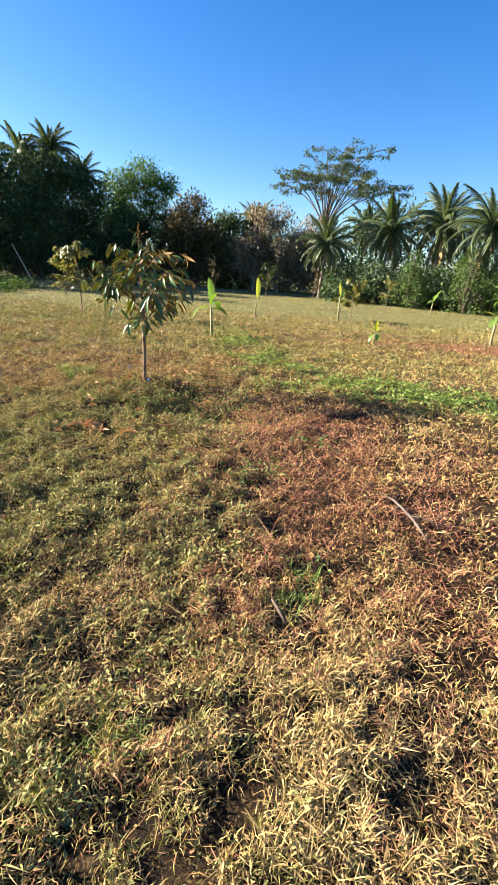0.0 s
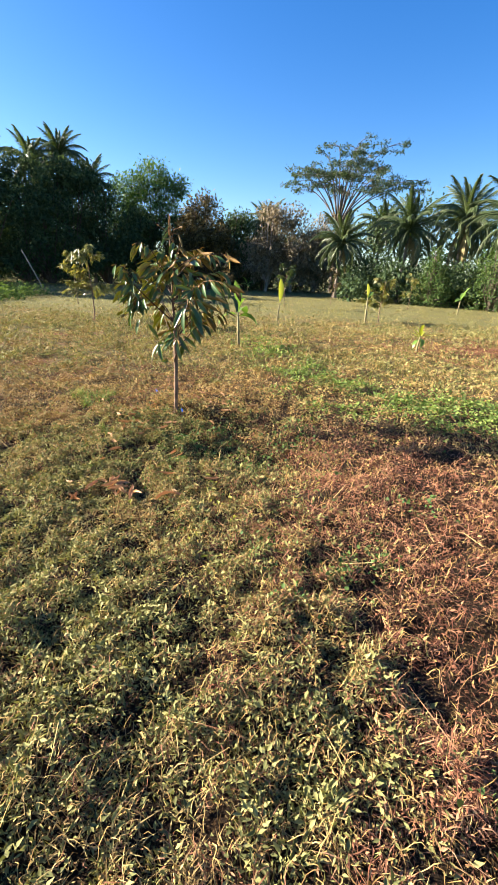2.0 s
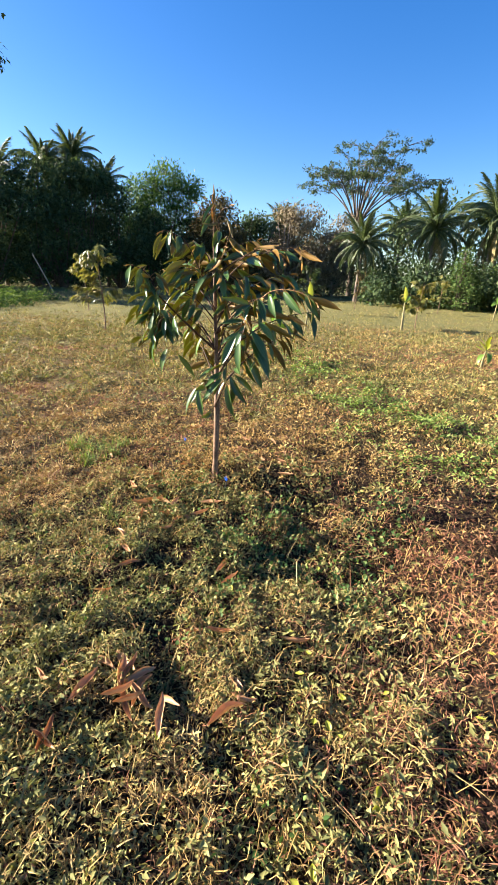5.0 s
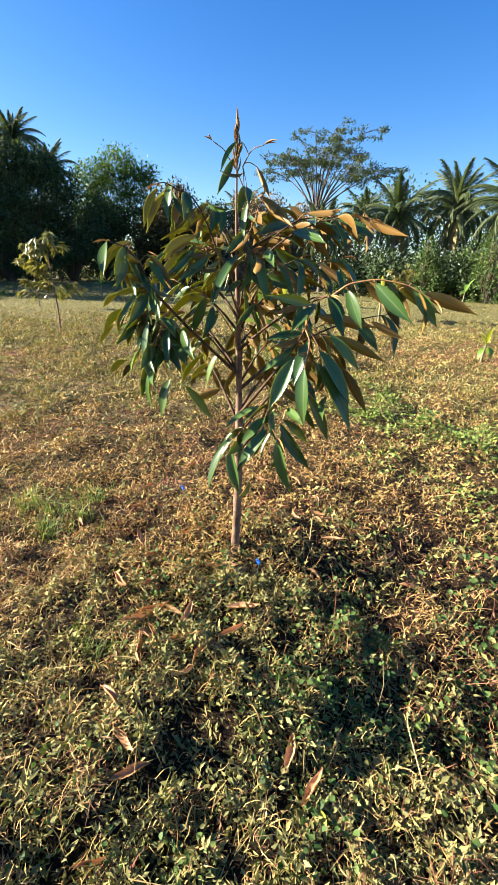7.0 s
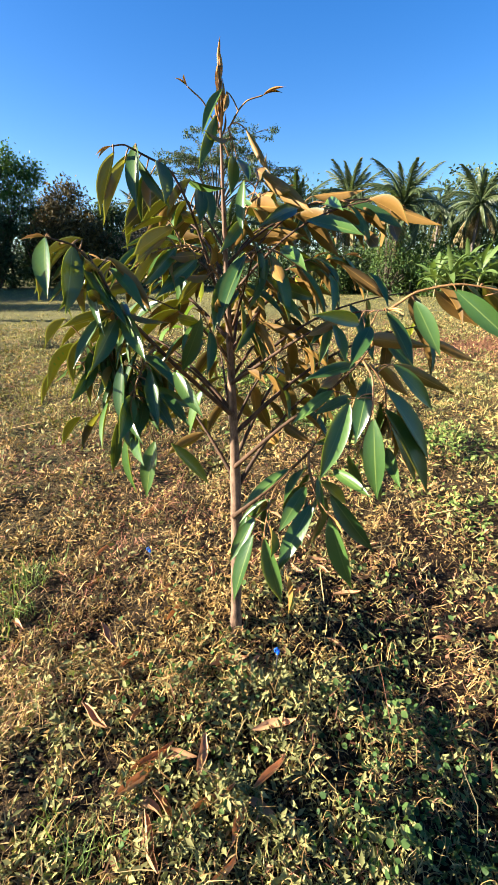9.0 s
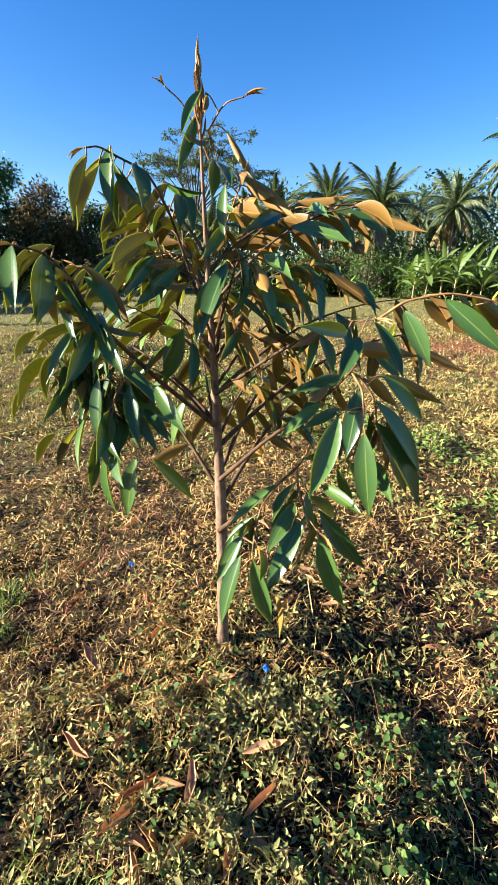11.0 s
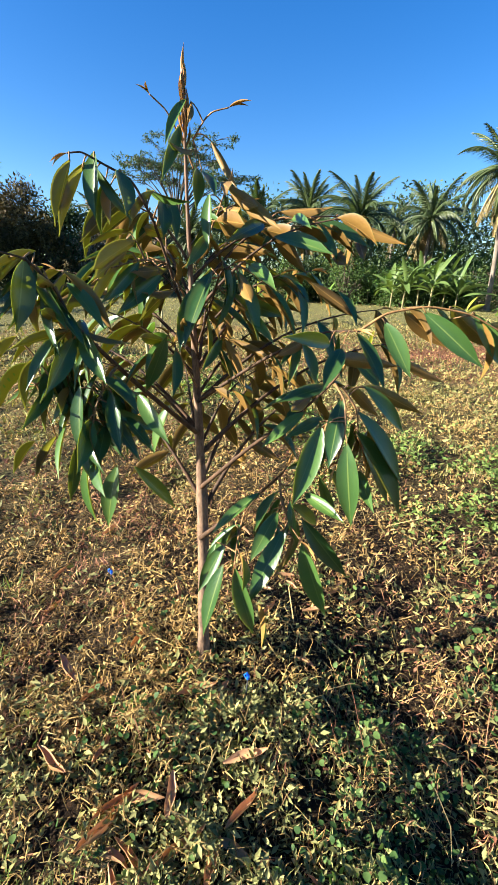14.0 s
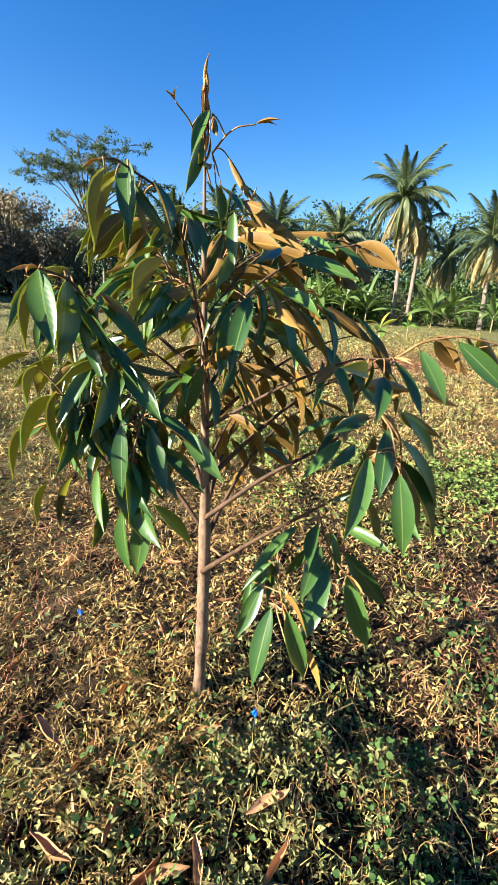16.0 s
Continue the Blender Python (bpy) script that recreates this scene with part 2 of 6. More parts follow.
STRAW = foliage("dry_straw", [(0.05, (0.110, 0.070, 0.030)), (0.4, (0.297, 0.209, 0.086)), (0.75, (0.495, 0.374, 0.160)), (1.0, (0.682, 0.550, 0.264))], 0.12, 0.70, 0.9, 0.12, (1.0, 0.9, 0.6))
RUSSET = foliage("russet_litter", [(0.05, (0.054, 0.021, 0.012)), (0.4, (0.19, 0.081, 0.045)), (0.75, (0.35, 0.184, 0.10)), (1.0, (0.53, 0.37, 0.22))], 0.08, 0.7, 0.9, 0.12, (1.0, 0.8, 0.6))
TURF = foliage("yellow_green_grass", [(0.05, (0.07, 0.08, 0.022)), (0.4, (0.205, 0.195, 0.06)), (0.75, (0.375, 0.325, 0.115)), (1.0, (0.54, 0.45, 0.21))], 0.2, 0.65, 0.9, 0.14)
WEED = foliage("dull_green_weed", [(0.05, (0.044, 0.052, 0.02)), (0.4, (0.162, 0.166, 0.058)), (0.75, (0.305, 0.288, 0.108)), (1.0, (0.48, 0.415, 0.2))], 0.15, 0.7, 1.1, 0.14)
ROUNDLEAF = foliage("round_leaf_cover", [(0.05, (0.02, 0.048, 0.013)), (0.4, (0.052, 0.105, 0.028)), (0.75, (0.11, 0.175, 0.046)), (1.0, (0.22, 0.28, 0.09))], 0.28, 0.6, 1.6, 0.18)
LITTER = foliage("golden_leaf_litter", [(0.05, (0.077, 0.044, 0.017)), (0.35, (0.242, 0.152, 0.053)), (0.7, (0.462, 0.314, 0.108)), (1.0, (0.682, 0.517, 0.220))], 0.09, 0.70, 0.9, 0.12, (1.0, 0.9, 0.6))
LUSH = foliage("bright_green_weed", [(0.05, (0.050, 0.085, 0.020)), (0.4, (0.120, 0.185, 0.045)), (0.75, (0.225, 0.300, 0.075)), (1.0, (0.380, 0.420, 0.130))], 0.3, 0.60, 1.2, 0.18)
DEAD_LEAF = foliage("dead_leaf", [(0.05, (0.18, 0.085, 0.035)), (0.5, (0.43, 0.235, 0.11)), (1.0, (0.66, 0.46, 0.27))], 0.12, 0.5, 6.0, 0.35, (1.0, 0.7, 0.4))
BLUE = material("blue_plastic", 0.4, 0.5)
BLUE[3].inputs["Base Color"].default_value = (0.01, 0.16, 0.75, 1)
BLUE = BLUE[0]
BLACK = material("black_plastic", 0.5, 0.4)
BLACK[3].inputs["Base Color"].default_value = (0.025, 0.025, 0.028, 1)
BLACK = BLACK[0]


# ---- mesh helpers ----
rng = np.random.default_rng(7)


def tri_mesh(name, verts, tris, smooth=False):
    """A mesh from arrays of places (n, 3) and triangles (m, 3)."""
    me = bpy.data.meshes.new(name)
    verts, tris = np.asarray(verts, np.float32), np.asarray(tris, np.int32)
    me.vertices.add(len(verts))
    me.vertices.foreach_set("co", verts.ravel())
    me.loops.add(tris.size)
    me.loops.foreach_set("vertex_index", tris.ravel())
    me.polygons.add(len(tris))
    me.polygons.foreach_set("loop_start", np.arange(0, tris.size, 3, dtype=np.int32))
    if smooth:
        me.polygons.foreach_set("use_smooth", np.ones(len(tris), bool))
    me.update(calc_edges=True)
    me.validate()
    return me


def part(name, mesh, mat, parent=None, label="", m=None):
    ob = new(name, mesh)
    for k in (mat if isinstance(mat, tuple) else (mat,)):
        if k.name not in [x.name for x in mesh.materials if x]:
            mesh.materials.append(k)
    if parent is not None:
        ob.parent = parent
    if m is not None:
        ob.matrix_local = m
    if label:
        tagged(ob, label)
    return ob


def thing(name, x, y, z, label, category, group="", rz=0.0, s=1.0):
    ob = new(name)
    ob.empty_display_size = 0.1
    ob.location, ob.rotation_euler, ob.scale = (x, y, z), (0, 0, radians(rz)), (s, s, s)
    return tagged(ob, label, category, group)


def unit(a):
    return a / np.maximum(np.linalg.norm(a, axis=-1, keepdims=True), 1e-9)


class Tubes:
    """Gathers tapered round stems into one mesh."""

    def __init__(self):
        self.v, self.f, self.n = [], [], 0

    def add(self, points, radii, k=6, cap=True):
        p = np.asarray(points, float)
        t = unit(np.gradient(p, axis=0))
        ref = np.array([0.31, 0.95, 0.05]) if abs(t[0][1]) < 0.9 else np.array([0.95, 0.1, 0.2])
        a = unit(np.cross(t, ref))
        b = np.cross(t, a)
        ang = np.linspace(0, 2 * np.pi, k, endpoint=False)
        r = np.asarray(radii, float)[:, None, None]
        ring = p[:, None, :] + r * (a[:, None, :] * np.cos(ang)[None, :, None] + b[:, None, :] * np.sin(ang)[None, :, None])
        self.v.append(ring.reshape(-1, 3))
        m = len(p)
        i, j = np.meshgrid(np.arange(m - 1), np.arange(k), indexing="ij")
        q0, q1 = i * k + j, i * k + (j + 1) % k
        q2, q3 = q1 + k, q0 + k
        f = np.concatenate([np.stack([q0, q1, q2], -1).reshape(-1, 3), np.stack([q0, q2, q3], -1).reshape(-1, 3)])
        if cap:
            self.v.append(p[-1:])
            tip = m * k
            base = (m - 1) * k
            f = np.concatenate([f, np.array([[base + j2, base + (j2 + 1) % k, tip] for j2 in range(k)])])
        self.f.append(f + self.n)
        self.n += m * k + (1 if cap else 0)
        return self

    def mesh(self, name):
        return tri_mesh(name, np.concatenate(self.v), np.concatenate(self.f), True)


def leaf_cards(P, D, N, L, W, fold=0.12, wide=0.42):
    """Folded leaves as arrays: base P, way D, face N, length L, width W. Four triangles each."""
    n = len(P)
    D = unit(D)
    S = unit(np.cross(D, N))
    N = np.cross(S, D)
    L, W = np.broadcast_to(L, (n,))[:, None], np.broadcast_to(W, (n,))[:, None]
    bend = N * L * 0.10
    mid = P + D * L * wide
    v = np.stack([P, mid + S * W * 0.5 + N * W * fold, mid - S * W * 0.5 + N * W * fold, mid, P + D * L - bend], 1)
    tri = np.array([[0, 3, 1], [0, 2, 3], [3, 4, 1], [2, 4, 3]])
    t = (np.arange(n) * 5)[:, None, None] + tri[None]
    return v.reshape(-1, 3), t.reshape(-1, 3)


def round_cards(P, D, N, L, W):
    """Rounded, slightly cupped leaves: a fan of seven rim points round the middle."""
    n = len(P)
    D = unit(D)
    S = unit(np.cross(D, N))
    N = np.cross(S, D)
    L, W = L[:, None], W[:, None]
    mid = P + D * L * 0.5
    rim = [(0.0, 0.0, 0.0), (0.14, 0.40, 0.1), (0.48, 0.52, 0.14), (0.8, 0.32, 0.06), (1.0, 0.0, -0.06), (0.8, -0.32, 0.06), (0.48, -0.52, 0.14), (0.14, -0.40, 0.1)]
    v = np.stack([mid] + [P + D * L * a + S * W * b + N * W * c for a, b, c in rim], 1)
    t = (np.arange(n) * 9)[:, None, None] + np.array([[0, q + 1, (q + 1) % 8 + 1] for q in range(8)])[None]
    return v.reshape(-1, 3), t.reshape(-1, 3)


def small_cards(P, D, N, L, W, fold=0.15):
    """The same with two triangles each, for far foliage."""
    n = len(P)
    D = unit(D)
    S = unit(np.cross(D, N))
    N = np.cross(S, D)
    L, W = np.broadcast_to(L, (n,))[:, None], np.broadcast_to(W, (n,))[:, None]
    mid = P + D * L * 0.45 + N * W * fold
    v = np.stack([P, mid + S * W * 0.5, P + D * L, mid - S * W * 0.5], 1)
    t = (np.arange(n) * 4)[:, None, None] + np.array([[0, 1, 2], [0, 2, 3]])[None]
    return v.reshape(-1, 3), t.reshape(-1, 3)


def blades(P, D, N, L, W, curl):
    """Bent grass blades: base P, way D, bending towards -N. Three triangles each."""
    n = len(P)
    D = unit(D)
    S = unit(np.cross(D, N))
    N = np.cross(S, D)
    L, W, curl = [np.broadcast_to(q, (n,))[:, None] for q in (L, W, curl)]
    mid = P + D * L * 0.55
    tip = P + D * L * 0.92 - N * L * curl
    v = np.stack([P - S * W * 0.5, P + S * W * 0.5, mid + S * W * 0.42, mid - S * W * 0.42, tip], 1)
    t = (np.arange(n) * 5)[:, None, None] + np.array([[0, 1, 2], [0, 2, 3], [3, 2, 4]])[None]
    return v.reshape(-1, 3), t.reshape(-1, 3)


def rand_dirs(n, flat=1.0):
    d = rng.normal(size=(n, 3))
    d[:, 2] *= flat
    return unit(d)


# ---- ground ----
BASE = (-1.3, 5.5)


def lumps(x, y, size, seed):
    """Smooth random lumps of about the given size, 0 to 1."""
    g = np.random.default_rng(seed).random((64, 64))
    u, v = x / size + 500.0, y / size + 500.0
    i, j = np.floor(u).astype(int), np.floor(v).astype(int)
    fu, fv = u - i, v - j
    fu, fv = fu * fu * (3 - 2 * fu), fv * fv * (3 - 2 * fv)
    a, b, c, d = g[i % 64, j % 64], g[(i + 1) % 64, j % 64], g[i % 64, (j + 1) % 64], g[(i + 1) % 64, (j + 1) % 64]
    return (a * (1 - fu) + b * fu) * (1 - fv) + (c * (1 - fu) + d * fu) * fv


def step(v, a, b):
    return np.clip((v - a) / (b - a), 0, 1)


def ground_z(x, y):
    x, y = np.asarray(x, float), np.asarray(y, float)
    fine = np.exp(-((x + 0.6) ** 2 + (y - 4) ** 2) / 22.0)
    z = 0.018 * np.sin(2.3 * x + 0.7) * np.sin(1.9 * y + 0.4) + 0.012 * np.sin(5.1 * x + 1.3 * y) + 0.008 * np.sin(8.7 * y - 3.1 * x)
    near = np.exp(-((x + 0.5) ** 2 + (y - 4) ** 2) / 900.0)
    mound = 0.085 * np.exp(-((x - BASE[0]) ** 2 + (y - BASE[1]) ** 2) / 0.75)
    z = z + 0.075 * (lumps(x, y, 0.6, 23) - 0.5) * np.exp(-((x + 0.6) ** 2 + (y - 7) ** 2) / 70.0) * step(y, 4.8, 6.5)
    z = z + fine * (0.07 * lumps(x, y, 0.32, 21) + 0.05 * lumps(x, y, 0.15, 22) - 0.06)
    return z * near + mound - 0.18 * np.exp(-((x + 0.3) / 0.75) ** 2 - ((y - 4.75) / 0.7) ** 2) - 0.08 * np.exp(-((x + 0.92) ** 2 + (y - 5.25) ** 2) / 0.13) + 0.05 * np.sin(0.31 * x) * np.sin(0.23 * y + 1) * (1 - near)


def warped(lo, hi, mid, n):
    """Lines that lie close together round mid and open out to both ends."""
    u = np.linspace(-1, 1, n)
    s = np.sinh(u * 7.2) / np.sinh(7.2)
    return np.where(s < 0, mid + s * (mid - lo), mid + s * (hi - mid))


gx, gy = warped(-700, 700, -0.6, 210), warped(-500, 1400, 4.0, 230)
GX, GY = np.meshgrid(gx, gy, indexing="ij")
gv = np.stack([GX, GY, ground_z(GX, GY)], -1).reshape(-1, 3)
gi, gj = np.meshgrid(np.arange(len(gx) - 1), np.arange(len(gy) - 1), indexing="ij")
g0 = gi * len(gy) + gj
gt = np.concatenate([np.stack([g0, g0 + len(gy), g0 + len(gy) + 1], -1).reshape(-1, 3), np.stack([g0, g0 + len(gy) + 1, g0 + 1], -1).reshape(-1, 3)])
ground = part("ground", tri_mesh("ground", gv, gt, True), SOIL)
tagged(ground, "dry field soil with thin worn turf", "ground", kind="structure")


# ---- the durian sapling ----
def leaf_mesh(name, bend, fold, width, twist, mats):
    """A lance-shaped leaf one unit long along +y: green face above, bronze face below."""
    seg = 9
    prof = np.array([0.07, 0.50, 0.80, 0.95, 1.0, 0.96, 0.82, 0.56, 0.22, 0.0]) * width * 0.5
    v, uv = [], []
    for side in (0, 1):
        for i in range(seg + 1):
            s = i / seg
            a = bend * s
            y = math.sin(a) / bend if bend else s
            z = -(1 - math.cos(a)) / bend if bend else 0.0
            tw = twist * s
            for u in (-1, 0, 1):
                w = prof[i] * u
                lift = abs(w) * fold
                v.append((w * math.cos(tw) - lift * math.sin(tw), y, z + lift * math.cos(tw) + w * math.sin(tw) - side * 0.006))
                uv.append((0.5 + 0.5 * u, s))
    f, mi = [], []
    for side in (0, 1):
        o = side * 3 * (seg + 1)
        for i in range(seg):
            for c in (0, 1):
                q = [o + 3 * i + c, o + 3 * i + c + 1, o + 3 * i + c + 4, o + 3 * i + c + 3]
                f.append(q if side == 0 else q[::-1])
                mi.append(side)
    me = bpy.data.meshes.new(name)
    me.from_pydata(v, [], f)
    lay = me.uv_layers.new(name="UVMap")
    for p in me.polygons:
        p.use_smooth, p.material_index = True, mi[p.index]
        for li in p.loop_indices:
            lay.data[li].uv = uv[me.loops[li].vertex_index]
    for k in mats:
        me.materials.append(k)
    return me


LEAVES = [leaf_mesh("leaf", b, fo, w, tw, (LEAF_TOP, LEAF_UNDER)) for b, fo, w, tw in
          ((0.3, 0.55, 0.265, 0.0), (0.6, 0.8, 0.25, 0.3), (0.2, 0.45, 0.27, -0.25), (0.85, 0.9, 0.245, 0.15), (0.45, 1.1, 0.26, -0.4), (0.15, 0.65, 0.265, 0.35))]
YOUNG = [leaf_mesh("young_leaf", b, 1.5, 0.125, 0.1, (BUD, BUD)) for b in (0.3, 0.6)]


def aim(place, d, n, length):
    """The pose of a leaf whose length runs along d and whose face looks to n."""
    d = Vector(d).normalized()
    s = d.cross(Vector(n)).normalized()
    n2 = s.cross(d)
    return Matrix.Translation(place) @ Matrix((s, d, n2)).transposed().to_4x4() @ Matrix.Diagonal((length, length, length, 1))


def bezier(p0, p1, p2, p3, n):
    t = np.linspace(0, 1, n)[:, None]
    p0, p1, p2, p3 = map(np.asarray, (p0, p1, p2, p3))
    return (1 - t) ** 3 * p0 + 3 * t * (1 - t) ** 2 * p1 + 3 * t * t * (1 - t) * p2 + t ** 3 * p3


class Sapling:
    def __init__(self, root, height, lean):
        self.root, self.h, self.lean = root, height, np.array(lean, float)
        self.r = random.Random(5)
        self.back = []

    def axis(self, z):
        s = z / self.h
        return np.array([self.lean[0] * s + 0.012 * math.sin(5 * s), self.lean[1] * s + 0.01 * math.sin(4 * s + 1), z])

    def trunk(self, r0, r1):
        zs = np.linspace(-0.04, self.h, 60)
        rad = np.interp(zs / self.h, [-0.1, 0.0, 0.06, 0.38, 0.42, 0.65, 0.85, 1.0], [r0 * 1.25, r0 * 1.2, r0, r0 * 0.93, r0 * 0.74, r0 * 0.48, r0 * 0.22, r1])
        rad = rad * (1 + 0.06 * np.sin(zs * 37) * np.sin(zs * 13))
        part("trunk", Tubes().add([self.axis(z) for z in zs], rad, 12).mesh("trunk"), BARK_YOUNG, self.root, "slender grey-brown trunk")

    def limb(self, z0, via, tip, leaves, size=0.185, r0=0.008, start=0.35, droop=0.9, young=2, joined=False):
        """A branch from the trunk at z0 through via to tip, with leaves hanging from its outer part."""
        p0 = self.axis(z0)
        p = bezier(p0, p0 * 0.45 + np.array(via) * 0.55, via, tip, 14)
        rad = np.interp(np.linspace(0, 1, 14), [0, 0.5, 1], [r0, r0 * 0.55, 0.0016])
        self.twig(p, rad, leaves, size, start, droop, young, joined)
        return p

    def twig(self, p, rad, leaves, size, start, droop, young, joined):
        r = self.r
        tubes = Tubes().add(p, rad, 7)
        t = unit(np.gradient(p, axis=0))
        hung = []
        leaves = int(leaves * 0.95) if joined else leaves
        for i in range(leaves):
            s = start + (1 - start) * (i + 0.5 + r.uniform(-0.3, 0.3)) / leaves
            k = min(s * (len(p) - 1), len(p) - 1.001)
            a = int(k)
            at = p[a] * (1 - k + a) + p[a + 1] * (k - a)
            tan = t[a]
            side = unit(np.cross(tan, [0, 0, 1.0])) * (1 if i % 2 else -1)
            out = unit(np.array([at[0], at[1], 0.0]) + 1e-4)
            pet = unit(side * r.uniform(0.5, 0.9) + tan * 0.6 + np.array([0, 0, r.uniform(-0.2, 0.35)]))
            lp = r.uniform(0.012, 0.022)
            q = at + pet * lp
            tubes.add([at, at + pet * lp * 0.6, q], [0.0017, 0.0016, 0.0012], 5)
            drop = max(0.15, droop * r.uniform(0.45, 1.35))
            d = unit(side * r.uniform(0.1, 0.75) + tan * r.uniform(0.2, 0.9) + out * r.uniform(0.0, 0.4) + np.array([0, 0, -drop]))
            face = unit(out * r.uniform(0.3, 1.1) + side * r.uniform(-0.4, 0.7) + np.array([r.uniform(-.45, .45), r.uniform(-.45, .45), r.uniform(0.3, 1.0)]))
            if r.random() < 0.3:
                face = unit(face + np.cross(d, face) * r.choice((-1, 1)) * r.uniform(0.8, 2.4))
            hung.append((q, d, face, size * r.uniform(0.78, 1.14)))
        ob = part("branch", tubes.mesh("branch"), BARK_LIMB if rad[0] > 0.0042 else TWIG, self.root)
        for q, d, face, ln in hung:
            mesh = LEAVES[r.randrange(len(LEAVES))]
            if joined:
                self.back.append((mesh, aim(q, d, face, ln)))
            else:
                part("leaf", mesh, (LEAF_TOP, LEAF_UNDER), ob, "", aim(q, d, face, ln))
        for i in range(young):
            d = unit(t[-1] + np.array([r.uniform(-.5, .5), r.uniform(-.5, .5), r.uniform(-.3, .4)]))
            part("young_leaf", YOUNG[i % 2], (BUD, BUD), ob, "folded bronze young leaf", aim(p[-1], d, (r.uniform(-1, 1), r.uniform(-1, 1), 1), size * r.uniform(0.22, 0.36)))
        return ob

    def spray(self, points, r0, leaves, young=2, fill=0.75):
        """A twig through the points with single leaves, each from base to tip with its attitude and breadth."""
        r = self.r
        q = np.array(points, float)
        u = np.linspace(0, len(q) - 1, 6 * len(q))
        p = np.stack([np.interp(u, np.arange(len(q)), q[:, k]) for k in range(3)], -1)
        for _ in range(3):
            p[1:-1] = 0.25 * p[:-2] + 0.5 * p[1:-1] + 0.25 * p[2:]
        tubes, stalks = Tubes().add(p, r0 + (0.0016 - r0) * np.linspace(0, 1, len(p)) ** 0.6, 8), Tubes()
        eye, lit = np.array([-0.25, -0.93, 0.25]), np.array([-0.93, 0.07, 0.37])
        hung = []
        for base, tip, way, wide in leaves:
            base, tip = np.array(base), np.array(tip)
            d = tip - base
            k = np.linalg.norm(p - base, axis=1)
            at = p[max(0, int(k.argmin()) - 1)]
            if np.linalg.norm(base - at) < 0.16:
                knee = at * 0.5 + base * 0.5 + np.array([0, 0, 0.012])
                stalks.add(bezier(at, at * 0.6 + knee * 0.4, knee, base + d * 0.03, 6), np.linspace(0.0022, 0.0014, 6), 5)
            face = {"c": eye + lit * 0.45, "g": eye + lit, "d": eye + np.array([0.65, 0, 0.15]), "u": -eye - lit * 0.4 + np.array([0, 0, 0.2]),
                    "b": lit * 0.8 - eye * 0.7, "e": np.cross(d, eye) / np.linalg.norm(d)}[way]
            hung.append((base, d, unit(face + rand_tilt(r)), np.linalg.norm(d) * 1.04, wide))
        mean = np.mean([h[1] for h in hung], 0) if hung else np.array([0, -0.05, -0.12])
        for i in range(int(len(hung) * fill)):
            at = p[r.randrange(len(p) // 3, int(len(p) * 0.88))]
            d = unit(unit(mean) * 0.7 + np.array([r.uniform(-.8, .8), r.uniform(-.5, .8), r.uniform(-.8, .3)]))
            base = at + np.array([r.uniform(-.03, .03), r.uniform(0.0, .09), r.uniform(-.03, .03)])
            stalks.add(bezier(at, at * 0.6 + base * 0.4, at * 0.2 + base * 0.8, base + d * 0.004, 5), np.linspace(0.0018, 0.0013, 5), 5)
            up = np.array([at[0] * 1.4, at[1] * 0.8, 0.75]) + rand_tilt(r) * 2.2
            hung.append((base, d, unit(up), r.uniform(0.11, 0.165), r.uniform(0.6, 0.85)))
        ob = part("branch", tubes.mesh("branch"), BARK_LIMB if r0 > 0.0042 else TWIG, self.root)
        if stalks.n:
            tagged(part("leaf_stalk", stalks.mesh("leaf_stalk"), TWIG, ob, "thin golden-brown leaf stalks"), kind="stuff")
        for i, (base, d, face, ln, wide) in enumerate(hung):
            m = aim(base, d, face, ln) @ Matrix.Diagonal((wide * (min(1.2, 0.45 + 0.08 / ln) if i < len(leaves) else 0.85), 1, 1, 1))
            part("leaf", LEAVES[r.choice((0, 2, 5)) if i < len(leaves) else r.randrange(len(LEAVES))], (LEAF_TOP, LEAF_UNDER), ob, "", m)
        t = unit(p[-1] - p[-3])
        for i in range(young):
            d = unit(t + np.array([r.uniform(-.4, .4), r.uniform(-.4, .4), r.uniform(-.3, .4)]))
            part("young_leaf", YOUNG[i % 2], (BUD, BUD), ob, "folded bronze young leaf", aim(p[-1], d, (r.uniform(-1, 1), r.uniform(-1, 1), 1), r.uniform(0.035, 0.06)))


def rand_tilt(r):
    return np.array([r.uniform(-.22, .22), r.uniform(-.22, .22), r.uniform(-.22, .22)])


def joined_leaves(name, items, mats):
    """Many leaves in one mesh, each still its own island with its own faces and midrib."""
    V, F, M, UV, o = [], [], [], [], 0
    for me, m in items:
        V += [m @ v.co for v in me.vertices]
        lay = me.uv_layers[0].data
        for p in me.polygons:
            F.append([o + i for i in p.vertices])
            M.append(p.material_index)
            UV += [tuple(lay[li].uv) for li in p.loop_indices]
        o += len(me.vertices)
    out = bpy.data.meshes.new(name)
    out.from_pydata(V, [], F)
    lay = out.uv_layers.new(name="UVMap")
    lay.data.foreach_set("uv", np.array(UV, np.float32).ravel())
    for k in mats:
        out.materials.append(k)
    out.polygons.foreach_set("material_index", np.array(M, np.int32))
    out.polygons.foreach_set("use_smooth", np.ones(len(F), bool))
    return out


hero = thing("durian_sapling", BASE[0], BASE[1], 0.08, "young durian tree, drooping glossy green leaves with bronze undersides", "sapling")
S = Sapling(hero, 1.90, (-0.02, -0.02))
S.trunk(0.0215, 0.0028)
# lowest limb
S.spray([(-0.006, -0.010, 0.558), (0.078, -0.200, 0.766), (0.097, -0.420, 0.968), (0.088, -0.480, 1.023)], 0.0105, [])
